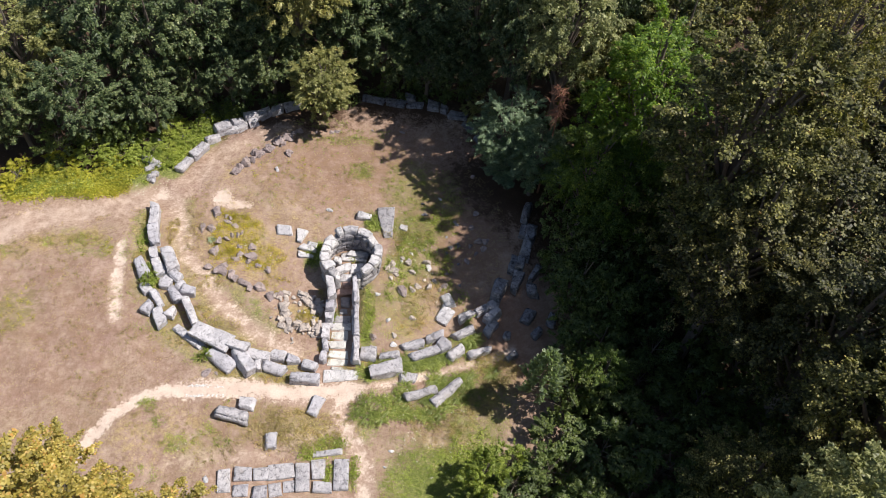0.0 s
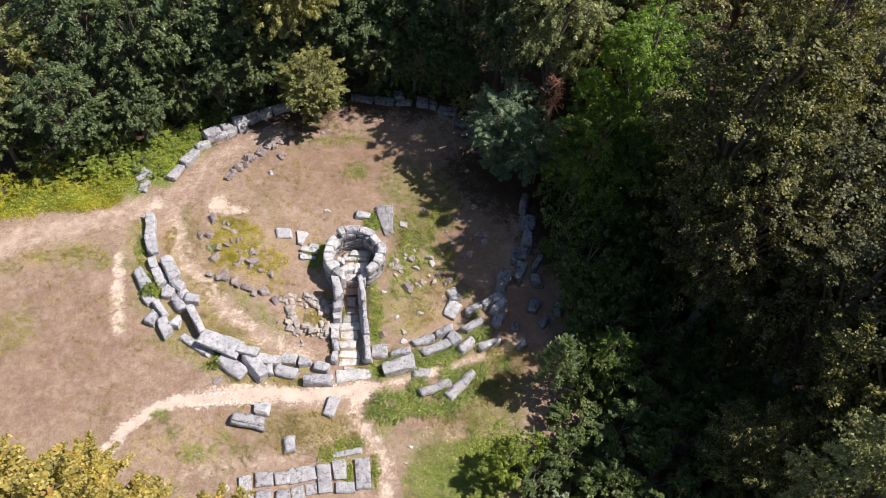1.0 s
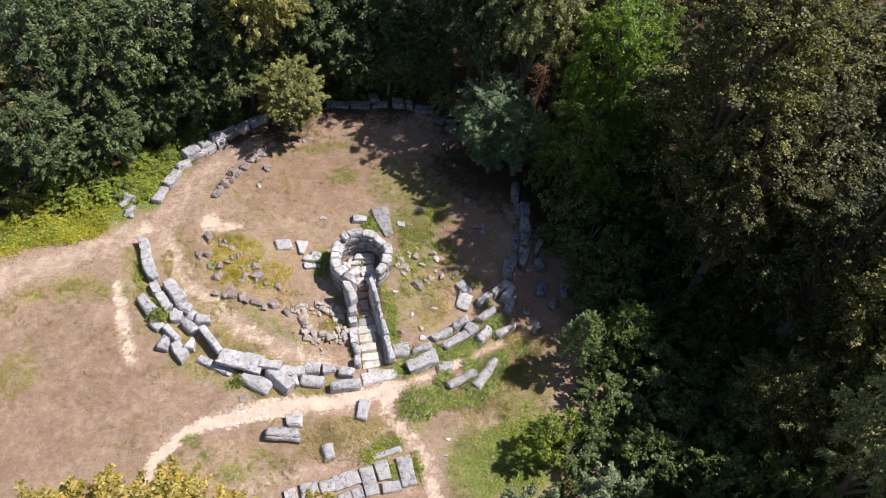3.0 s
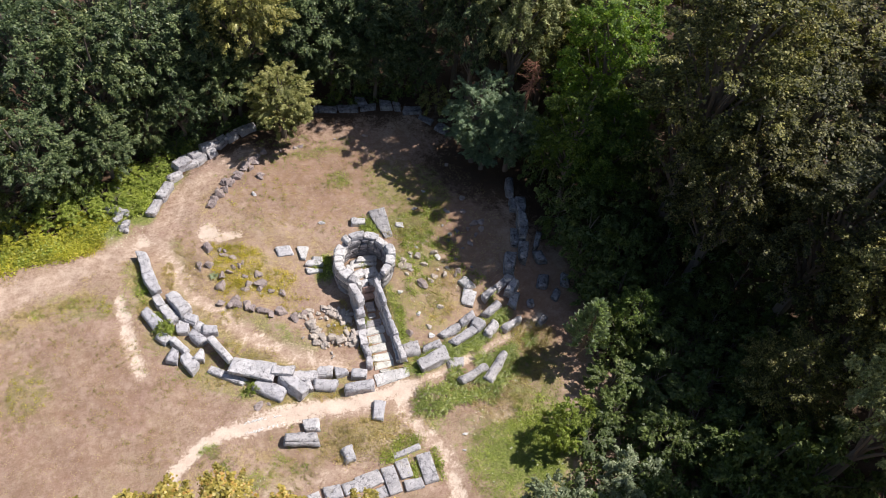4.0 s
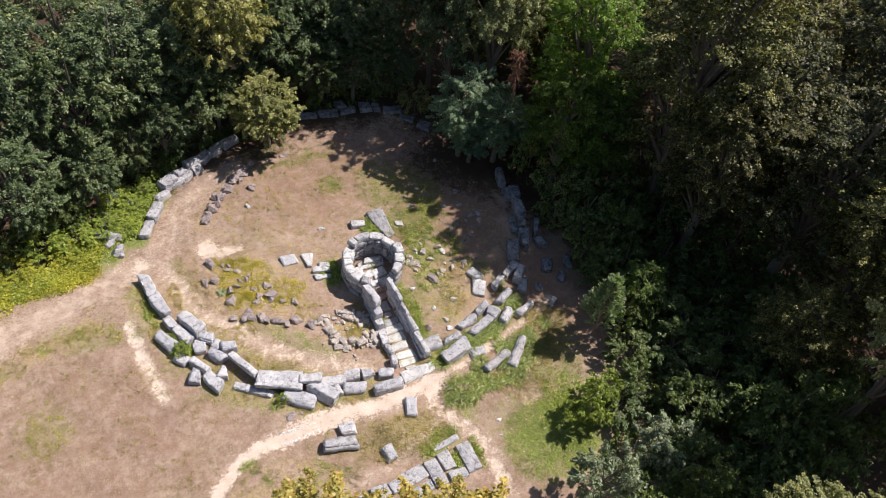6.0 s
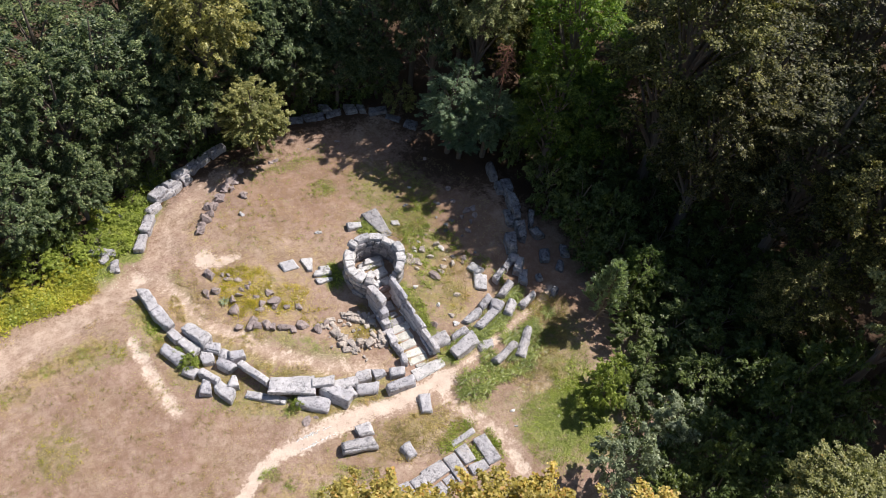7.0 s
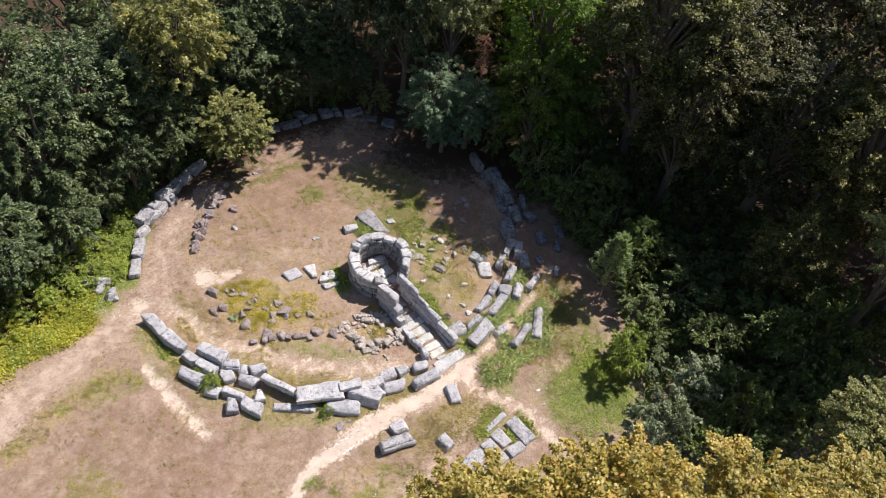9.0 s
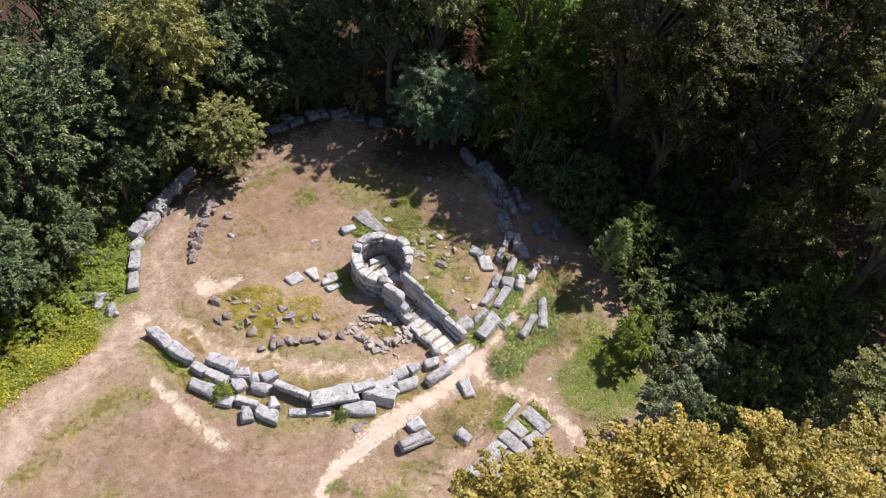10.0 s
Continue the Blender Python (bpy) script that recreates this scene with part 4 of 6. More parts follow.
KERB_EAST = [
    (8.00, -2.29, -114, 1.31, 0.59, 0.64, 'b'),
    (9.02, -1.77, -111, 1.15, 0.45, 0.68, 'b'),
    (9.28, -0.67, -105, 0.69, 0.42, 0.72, 'b'),
    (9.54, 0.25, -105, 1.16, 0.49, 0.68, 'b'),
    (9.95, 1.55, -106, 1.28, 0.48, 0.68, 'b'),
    (9.52, 1.85, -104, 0.98, 0.31, 0.42, 'b'),
    (9.81, 3.14, -108, 1.34, 0.46, 0.59, 'b'),
    (8.84, -0.58, -102, 1.26, 0.30, 0.34, 'b'),
    (10.04, -1.16, -122, 1.08, 0.31, 0.51, 'w'),
    (9.96, -2.16, -84, 0.62, 0.47, 0.47, 't'),
    (9.69, -3.59, -118, 0.86, 0.55, 0.34, 'r'),
    (10.94, -3.76, -124, 0.75, 0.49, 0.34, 'r'),
    (10.06, -4.62, -137, 0.67, 0.39, 0.34, 'r'),
    (8.46, -4.86, -93, 0.40, 0.32, 0.26, 'r'),
    (8.66, -6.13, 37, 0.77, 0.31, 0.34, 'r'),
]
KERB_NW = [
    (-11.22, 6.66, 65, 1.17, 0.51, 0.43, 'b'),
    (-10.58, 7.92, 62, 1.23, 0.50, 0.43, 'b'),
    (-9.87, 9.06, 31, 0.95, 0.43, 0.37, 'b'),
    (-9.37, 9.90, 27, 1.19, 0.57, 0.59, 'b'),
    (-8.86, 9.82, 21, 0.87, 0.36, 0.34, 'b'),
    (-8.55, 10.50, 24, 0.75, 0.48, 0.59, 'b'),
    (-8.18, 10.19, 36, 0.65, 0.45, 0.37, 'b'),
    (-7.79, 10.99, 17, 0.95, 0.45, 0.59, 'b'),
    (-7.53, 10.45, 25, 0.58, 0.45, 0.37, 'b'),
    (-6.88, 11.29, 32, 0.80, 0.51, 0.5, 'b'),
    (-6.14, 11.66, 18, 0.75, 0.52, 0.5, 'b'),
    (-5.23, 12.05, 25, 1.13, 0.49, 0.5, 'b'),
]
KERB_NORTH = [
    (0.08, 12.94, -11, 1.60, 0.58, 0.23, 'b'),
    (1.64, 12.70, -10, 1.39, 0.54, 0.23, 'b'),
    (2.90, 12.54, -3, 1.00, 0.59, 0.23, 'b'),
    (2.57, 13.04, -1, 0.74, 0.59, 0.36, 'b'),
    (4.14, 12.51, -8, 0.84, 0.65, 0.36, 'b'),
    (4.84, 12.12, -11, 0.57, 0.59, 0.32, 'b'),
    (5.77, 11.67, -14, 1.22, 0.60, 0.25, 'b'),
    (7.29, 9.63, -42, 0.87, 0.59, 0.18, 'b'),
    (6.49, 10.66, -43, 0.98, 0.38, 0.18, 'b'),
]
SLABS = [
    (-4.25, 1.68, -0, 0.90, 0.53, 0.19, 't'),
    (-3.25, 1.19, -105, 0.97, 0.62, 0.17, 'w'),
    (-2.67, 0.35, -23, 0.83, 0.41, 0.17, 'w'),
    (-2.80, -0.17, -4, 0.85, 0.41, 0.17, 'w'),
    (-2.49, 0.65, -13, 0.51, 0.33, 0.13, 'b'),
    (1.59, 2.47, -85, 2.24, 1.09, 0.17, 'w'),
    (0.29, 2.87, -13, 0.76, 0.51, 0.26, 'b'),
    (2.59, 2.20, -16, 0.40, 0.35, 0.13, 'b'),
]
STONE_ROW = [
    (-7.91, 6.27, 0.29),
    (-7.70, 6.61, 0.22),
    (-7.38, 7.00, 0.25),
    (-7.14, 7.32, 0.22),
    (-6.86, 7.75, 0.29),
    (-6.64, 7.89, 0.22),
    (-6.34, 8.07, 0.29),
    (-6.09, 8.31, 0.25),
    (-5.72, 8.70, 0.22),
    (-5.30, 9.20, 0.25),
    (-5.04, 9.32, 0.22),
    (-4.79, 9.57, 0.25),
    (-4.42, 9.71, 0.22),
    (-4.89, 7.77, 0.22),
    (-7.92, 6.18, 0.29),
    (-7.76, 6.67, 0.22),
    (-7.31, 6.78, 0.32),
    (-7.51, 7.34, 0.22),
    (-7.03, 7.13, 0.25),
    (-7.02, 7.80, 0.29),
    (-6.67, 7.59, 0.22),
    (-6.22, 8.13, 0.25),
    (-6.50, 7.89, 0.18),
    (-5.84, 8.60, 0.22),
    (-5.60, 8.86, 0.25),
    (-5.29, 8.55, 0.25),
    (-5.06, 8.96, 0.22),
    (-4.86, 7.76, 0.25),
]
BED_EDGE = [
    (-8.36, 2.69, 0.40),
    (-8.94, 1.51, 0.32),
    (-8.37, 1.43, 0.40),
    (-7.96, -0.14, 0.43),
    (-7.81, 0.51, 0.29),
    (-7.45, 0.74, 0.22),
    (-8.07, -1.26, 0.29),
    (-7.33, -1.27, 0.40),
    (-7.14, -1.59, 0.36),
    (-6.71, -1.71, 0.29),
    (-6.45, -1.97, 0.36),
    (-5.85, -2.30, 0.36),
    (-5.05, -2.53, 0.36),
    (-5.60, -2.62, 0.29),
    (-6.12, -2.16, 0.22),
    (-4.33, -2.98, 0.36),
    (-3.79, -2.85, 0.29),
]
BED_STONES = [
    (-5.77, -0.48, 0.36),
    (-5.96, 0.26, 0.32),
    (-5.97, -0.78, 0.25),
    (-6.73, -0.62, 0.22),
    (-6.52, -0.23, 0.22),
    (-7.17, 1.05, 0.18),
    (-6.85, 1.09, 0.18),
    (-6.58, 0.22, 0.18),
    (-5.34, -1.04, 0.22),
    (-4.77, -1.26, 0.29),
    (-7.47, 2.33, 0.18),
    (-7.76, 2.51, 0.18),
    (-7.13, 1.79, 0.18),
    (-7.66, 2.04, 0.18),
    (-6.67, 1.24, 0.14),
]
EAST_ROCKS = [
    (2.62, -0.26, 0.27), (2.98, -0.58, 0.28), (2.25, -1.24, 0.30), (2.05, -0.75, 0.34), (2.35, -1.44, 0.22), (3.20, -1.16, 0.22), (1.84, -1.04, 0.24), (4.05, -0.40, 0.30),
    (3.27, -2.39, 0.24), (3.57, -2.12, 0.22), (4.22, -2.08, 0.27), (4.49, -1.67, 0.19), (3.31, -4.18, 0.18), (2.44, -5.28, 0.20), (2.10, -1.70, 0.19), (1.28, -5.90, 0.16), (3.90, -1.60, 0.16),
]
DARK_ROCKS = [(2.71, -2.62, 0.40), (1.36, -5.38, 0.28), (5.03, -1.94, 0.30), (4.80, -2.20, 0.22)]
PALE_ROCKS = [(4.16, -0.83, 0.36), (1.42, -2.85, 0.27), (2.06, -4.35, 0.24), (2.44, -5.78, 0.30)]
PEBBLES = [
    (-5.77, -13.14, 0.2),
    (-1.81, 3.27, 0.22),
    (-5.41, 6.43, 0.25),
    (4.70, 4.58, 0.18),
    (2.62, -11.47, 0.18),
    (2.34, -12.26, 0.14),
]
WEST_STONES = [
    (-12.88, 6.80, 0.43),
    (-13.25, 6.36, 0.36),
    (-12.75, 5.93, 0.29),
    (-13.04, 5.55, 0.29),
    (-12.83, 5.26, 0.22),
    (-13.68, 7.11, 0.29),
    (-11.76, 9.09, 0.32),
    (-13.31, 8.70, 0.29),
    (-10.88, 11.04, 0.29),
    (-12.07, 7.88, 0.18),
]
SMALL_ROW = [
    (-4.14, -4.35, 0.20),
    (-3.74, -4.29, 0.22),
    (-3.64, -3.63, 0.22),
    (-3.50, -3.37, 0.20),
    (-3.52, -4.94, 0.22),
    (-3.26, -4.85, 0.22),
    (-2.95, -5.07, 0.25),
    (-2.62, -4.93, 0.25),
    (-2.33, -5.22, 0.20),
    (-2.00, -5.12, 0.22),
    (-1.64, -4.87, 0.25),
    (-1.37, -4.76, 0.22),
    (-2.77, -4.50, 0.20),
    (-2.63, -4.71, 0.17),
    (-3.73, -3.80, 0.17),
    (-2.72, -2.86, 0.25),
    (-3.12, -3.01, 0.22),
    (-2.74, -3.41, 0.25),
    (-2.21, -3.07, 0.17),
    (-2.01, -3.27, 0.22),
    (-2.18, -3.49, 0.20),
    (-2.02, -3.87, 0.25),
    (-2.40, -3.95, 0.20),
    (-2.70, -3.90, 0.20),
    (-1.85, -4.21, 0.20),
    (-2.85, -5.56, 0.17),
    (-2.82, -5.81, 0.17),
    (-4.01, -3.70, 0.14),
    (-3.03, -3.33, 0.17),
    (-1.82, -3.66, 0.17),
    (-1.55, -4.09, 0.17),
    (-1.46, -5.72, 0.11),
    (-2.22, -2.83, 0.14),
    (-1.98, -2.89, 0.14),
    (-1.57, -3.53, 0.14),
]
SHADE_STONES = [
    (6.72, 6.36, 0.25),
    (6.83, 3.47, 0.25),
    (6.61, 2.35, 0.29),
    (7.31, 1.25, 0.32),
    (6.95, 1.22, 0.29),
    (7.28, 0.74, 0.29),
    (6.33, -0.20, 0.25),
    (5.62, 2.85, 0.18),
    (6.83, 0.46, 0.25),
    (6.50, 0.94, 0.25),
    (5.16, -1.01, 0.25),
]
NORTH_STONES = [
    (-2.45, 9.88, 0.30),
    (-2.05, 9.98, 0.26),
    (-3.35, 9.72, 0.20),
    (0.22, 10.19, 0.18),
    (2.14, 10.06, 0.22),
    (-6.88, -7.80, 0.30),
    (-6.35, -7.76, 0.18),
]



def place_block(row, name, label, category, group, parent=None, material=None, fitted=False, grow=0.09):
    x, y, turn, L, W, H, style = row
    rng = random.Random(int(x * 100) * 31 + int(y * 100))
    sunk = 0.08 if style == "c" else 0.12
    raised = 0.0
    if style == "o":                    # a slab that juts over a narrower course
        raised = 0.42
        place_block((x - 0.12 * math.sin(radians(turn)), y + 0.12 * math.cos(radians(turn)), turn, L * 0.92, W * 0.55, 0.42, "b"), name, label, category, group, parent, material)
        H, sunk = H - raised, 0.0
    ob = part(name, stone_block(L - 0.02, W - 0.02, H + sunk, style, 0.5, 0.3) if fitted else stone_block(L + grow, W + 0.10, H + sunk, style), material or MARBLE, parent)
    lean = rng.uniform(-2.5, 2.5)
    if style == "t":
        lean = 13 if rng.random() < 0.5 else -13
    m = pose(x, y, float(ground_height(x, y)) - sunk + raised, lean, rng.uniform(-2, 2), turn)
    ob.matrix_basis = m if parent is None else Matrix.Translation(parent.location).inverted() @ m
    if parent is None:
        tagged(ob, label, category, group)
    return ob


def kerb_wall(rows, label, material=None, grow=0.09):
    wall = holder("kerb_wall", rows[0][0], rows[0][1], 0, label, "stone wall", "ring of kerb walls")
    for row in rows:
        place_block(row, "block", "", "", "", wall, material, False, grow)
    return wall


kerb_wall(KERB_SW, "curved kerb of grey weathered marble blocks, some pushed out of line")
kerb_wall(KERB_DOOR[:5], "low kerb of squared grey blocks beside the tomb's entrance")
kerb_wall(KERB_EAST[:8], "shaded double kerb of dark lichened marble blocks under trees", SHADED_LICHEN, -0.02)
kerb_wall(KERB_NW, "two-course curved kerb of large grey marble blocks beside shrubs", WEATHERED, 0.06)
kerb_wall(KERB_NORTH, "deeply shaded kerb of pale blocks at the wood's edge", SHADED_LICHEN, -0.02)
for row in KERB_SOUTH:
    place_block(row, "toppled_block", "toppled grey marble kerb block, its edges worn and lichened", "stone block", "toppled kerb blocks")
for row in KERB_DOOR[5:] + FALLEN[:1] + FALLEN[2:]:
    place_block(row, "fallen_block", "squarish grey stone block lying on dry grass by the path", "stone block", "blocks on the meadow")
place_block(FALLEN[1], "column_drum", "fallen round grey stone column piece speckled with white lichen", "column", "blocks on the meadow", None, WEATHERED)
for row in KERB_SE[:10] + KERB_E_LOW[:6]:
    place_block(row, "toppled_block", "tumbled grey lichened kerb block among green ferns", "stone block", "toppled kerb blocks", None, WEATHERED)
for row in KERB_SE[10:]:
    place_block(row, "column_drum", "fallen rounded column of pitted grey stone in green weeds", "column", "fallen columns", None, WEATHERED)
for row in KERB_E_LOW[6:] + SLABS[:5] + SLABS[6:]:
    place_block(row, "stone_slab", "flat pale grey stone slab lying on the grass", "stone slab", "slabs round the tomb", None, PALE)
place_block(SLABS[5], "stone_slab", "large leaning grey slab beside the round tomb", "stone slab", "slabs round the tomb", None, CRUST_SHADE)
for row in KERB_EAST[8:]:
    place_block(row, "toppled_block", "dark shaded block lying outside the kerb", "stone block", "toppled kerb blocks", None, SHADED_LICHEN)
platform = holder("stone_platform", -2.2, -12.8, 0, "L-shaped low platform of fitted grey rectangular slabs on grass", "stone platform")
for row in PAVED:
    place_block(row, "slab", "", "", "", platform, WEATHERED, True)

# ---- field stones ----
_r = random.Random(5)


PEBBLE_MESH = rock(0.1, 0.8, 6)
WHITE_MESH = rock(0.1, 0.6, 6)


def place_rocks(rows, name, label, group, material, flat=0.7, parent=None):
    for x, y, r in rows:
        ob = part(name, rock(r, flat) if r > 0.07 else PEBBLE_MESH, material, parent)
        ob.matrix_basis = pose(x - (parent.location.x if parent else 0), y - (parent.location.y if parent else 0), float(ground_height(x, y)) - 0.3 * flat * r, 0, 0, _r.uniform(0, 360)) @ Matrix.Diagonal((*([r / 0.1] * 3 if r <= 0.07 else [1] * 3), 1))
        if not parent:
            tagged(ob, label, "stone", group)


row_holder = holder("stone_row", -6.5, 7.5, 0, "curved row of small dark field stones bordering the mound", "stone row")
place_rocks([(x, y, r * 1.5) for x, y, r in STONE_ROW], "stone", "", "", FIELD, 0.85, row_holder)
bed = holder("stone_bed_edge", -6.8, -1.0, 0, "broken edging of dark rounded field stones round yellow weeds", "stone row")
place_rocks([(x, y, r * 1.25) for x, y, r in BED_EDGE], "stone", "", "", FIELD, 0.75, bed)
place_rocks([(x, y, r * 1.45) for x, y, r in BED_STONES], "field_stone", "small lilac-grey field stone among yellow weeds", "stones in the weed bed", FIELD, 0.6)
place_rocks([(x, y, r * 1.25) for x, y, r in EAST_ROCKS], "field_stone", "rough grey-brown field stone in sparse grass", "loose stones by the tomb", RUBBLE, 0.7)
place_rocks(DARK_ROCKS, "field_stone", "dark brown rounded field stone in sparse grass", "loose stones by the tomb", FIELD, 0.8)
place_rocks(PALE_ROCKS, "field_stone", "pale flat-topped stone in sunlit grass", "loose stones by the tomb", PALE, 0.5)
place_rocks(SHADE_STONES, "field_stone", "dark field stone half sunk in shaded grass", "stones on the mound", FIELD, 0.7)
_s = random.Random(77)
place_rocks([(_s.uniform(3.6, 6.4), _s.uniform(-2.6, 4.4), _s.uniform(0.10, 0.24)) for _ in range(14)], "field_stone", "dark field stone half sunk in shaded grass", "stones on the mound", SHADED_LICHEN, 0.7)
place_rocks([(_s.uniform(1.9, 3.4), _s.uniform(-2.4, 0.2), _s.uniform(0.10, 0.17)) for _ in range(5)], "field_stone", "pale broken stone in sunlit grass beside the tomb", "loose stones by the tomb", PALE, 0.75)
place_rocks(NORTH_STONES, "field_stone", "flat grey field stone sunk in the dry grass", "stones on the mound", FIELD, 0.4)
place_rocks(PEBBLES, "field_stone", "single pale stone lying in the open meadow", "pale stones", PALE, 0.6)
for i in range(110):
    f = _r.random()
    x, y = (-7.65 + 1.8 * f, -8.49 + 0.05 * f) if i % 2 else (-7.7 + 1.95 * f, -9.02 + 0.1 * f)
    y += _r.gauss(0, 0.035)
    r = _r.uniform(0.02, 0.045)
    ob = part("white_stone", WHITE_MESH, WHITE, None)
    ob.matrix_basis = pose(x, y, float(ground_height(x, y)) - 0.04, 0, 0, _r.uniform(0, 360)) @ Matrix.Diagonal((r * 17, r * 14, r * 5, 1))
    tagged(ob, "small white stone lining the trodden path", "stone", "white stones along the path")
place_rocks([(x, y, r * 1.6) for x, y, r in WEST_STONES], "field_stone", "grey broken stone among low green weeds", "stones by the shrubs", WEATHERED, 0.75)
ruin = holder("rubble_wall", -2.8, -4.0, 0, "collapsed low wall of small pale rubble stones", "rubble wall")
place_rocks([(x, y, r * 0.85) for x, y, r in SMALL_ROW], "stone", "", "", RUBBLE, 0.8, ruin)
RUBBLE_LINES = (((-3.62, -3.3), (-3.42, -4.7), 0.16, 20, 0.16), ((-3.42, -4.8), (-1.5, -5.0), 0.2, 34, 0.22), ((-2.75, -2.8), (-1.6, -3.6), 0.34, 30, 0.10), ((-4.25, -3.05), (-3.5, -2.85), 0.16, 8, 0.08),
                ((-1.75, -4.6), (-1.45, -5.2), 0.16, 8, 0.2))
for (ax, ay), (bx, by), wide, n, top in RUBBLE_LINES:
    turn = math.degrees(math.atan2(by - ay, bx - ax))
    n = round(n * 0.74)
    for i in range(n):
        f = (i + _r.random()) / n
        x, y, L = ax + (bx - ax) * f + _r.uniform(-wide, wide), ay + (by - ay) * f + _r.uniform(-wide, wide), _r.uniform(0.26, 0.54)
        high = _r.uniform(0.14, 0.26)
        ob = part("stone", stone_block(L, L * _r.uniform(0.5, 0.85), high, "q", 0.55, 1.3), RUBBLE, ruin)
        ob.matrix_basis = pose(x - ruin.location.x, y - ruin.location.y, float(ground_height(x, y)) - 0.06 + (_r.uniform(0.3, 1) * top if i % 2 else 0.0), _r.uniform(-12, 12), _r.uniform(-12, 12), turn + _r.choice((0, 90)) + _r.gauss(0, 22))

# ---- round tomb ----
TX, TY, R_OUT, R_IN = -0.2, -0.87, 1.68, 1.27
tomb = holder("round_tomb", TX, TY, 0, "roofless round tomb of curved weathered marble blocks, open at its doorway", "tomb")


def curved_block(a0, a1, r0, r1, z0, z1, rough=1.0):
    """A block of a ring wall between two angles (degrees), two radii and two heights, its edges worn and broken."""
    BLOCKS[0] += 1
    rng = random.Random(BLOCKS[0])
    L, W, H = radians(a1 - a0) * (r0 + r1) / 2, r1 - r0, z1 - z0
    r = 0.035
    pts, faces = lattice(L, W, H, r, 0.09)
    seed = Vector((rng.uniform(-60, 60), rng.uniform(-60, 60), 0))
    tilt, lean, flare = rng.uniform(-0.10, 0.10) * rough, rng.uniform(-0.06, 0.06) * rough, rng.uniform(-0.05, 0.05) * rough
    half = (L / 2, W / 2, H / 2)
    cuts = []
    for _ in range(4):
        n = Vector((rng.choice((-1, 1)) * rng.uniform(0.2, 1), rng.choice((-1, 1)) * rng.uniform(0.2, 1), rng.uniform(0.0, 1.0))).normalized()
        cuts.append((n, sum(abs(a) * h for a, h in zip(n, half)) - rng.uniform(0.02, 0.10) * rough))
    out = []
    for u, v, w in pts:
        p = Vector(((u - 0.5) * L, (v - 0.5) * W, (w - 0.5) * H))
        inner = Vector([max(-h + r, min(h - r, q)) for q, h in zip(p, half)])
        way_out = (p - inner).normalized()
        p = inner + way_out * r
        for n, reach in cuts:
            over = p.dot(n) - reach
            if over > 0:
                p -= n * over
        up = 0.5 + p.z / H
        p.z += up * (tilt * p.x + lean * p.y / W)
        p.y += flare * p.x / L
        q = p + seed
        n = noise.noise(q * 2.0) * 0.05 + noise.noise(q * 5.5) * 0.03
        edge = (u in (0, 1)) + (v in (0, 1)) + (w in (0, 1))
        chip = max(0.0, noise.noise(q * 3.4 + Vector((5, 5, 5))) - 0.05) * 0.2 if edge > 1 else 0.0
        p += way_out * rough * (n - chip)
        ang = radians((a0 + a1) / 2) + p.x / ((r0 + r1) / 2)
        rad = (r0 + r1) / 2 + p.y
        out.append(Vector((rad * math.cos(ang), rad * math.sin(ang), (z0 + z1) / 2 + p.z)))
    return mesh_of("block", out, [tuple(reversed(f)) for f in faces], True)


_r = random.Random(21)
COURSES = 6
for c in range(COURSES):
    z0, z1 = 0.285 * c - (0.15 if c == 0 else 0), 0.285 * (c + 1)
    a, stop = -66.0 + (c % 2) * 4, 247.0 - (c % 2) * 5
    n = 11 if c == COURSES - 1 else 14
    cuts = [a + (stop - a) * (i + (_r.uniform(-0.28, 0.28) if 0 < i < n else 0)) / n for i in range(n + 1)]
    for lo, hi in zip(cuts, cuts[1:]):
        middle = (lo + hi) / 2
        broken = 138 < middle < 236          # the west side has lost its top course
        r_in, r_out, top = R_IN + _r.uniform(-0.04, 0.04) - 0.01 * c, R_OUT + _r.uniform(-0.06, 0.05), z1
        if c == COURSES - 1:
            if broken:
                continue
            top = z1 + _r.uniform(-0.12, 0.12)
            r_in, r_out = R_IN + _r.uniform(-0.10, 0.05), R_OUT + _r.uniform(-0.08, 0.08)
        elif broken and c == COURSES - 2:
            top = z1 + _r.uniform(-0.05, 0.15)
            r_in -= _r.uniform(0.06, 0.2)
        elif broken and c == COURSES - 3:
            r_in -= _r.uniform(0.04, 0.16)
        # Shade is in the colour: dark lower courses, paler rim and sunlit west.
        part("block", curved_block(lo + 0.4, hi - 0.4, r_in, r_out, z0 + 0.008, top, 1.0 if c > 3 else 0.6), PALE if c == COURSES - 1 or (broken and c > 2) else CRUST_SHADE, tomb)


def tomb_piece(name, x, y, z, L, W, H, turn, material, parent, tilt=0.0, style="b", wear=0.7):
    ob = part(name, stone_block(L, W, H, style, wear), material, parent)
    ob.matrix_basis = pose(x - parent.location.x, y - parent.location.y, z, tilt, 0, turn)
    return ob


for x, y, L, W, turn in ((-0.45, -0.2, 0.75, 0.6, 12), (0.3, -0.15, 0.7, 0.65, -8), (-0.55, -0.95, 0.8, 0.62, 20), (0.2, -0.95, 0.72, 0.7, 4), (-0.45, -1.65, 0.7, 0.55, -5), (0.25, -1.7, 0.6, 0.6, 12)):
    tomb_piece("floor_slab", x, y, 0.1, L, W, 0.16, turn, PALE, tomb)
tomb_piece("inner_block", 0.1, -0.1, 0.22, 0.95, 0.5, 0.24, -6, PALE, tomb)
tomb_piece("inner_block", -0.98, -0.75, 0.3, 0.4, 0.45, 0.4, 75, PALE, tomb)
tomb_piece("inner_block", -0.78, -1.35, 0.3, 0.6, 0.4, 0.3, 35, PALE, tomb)

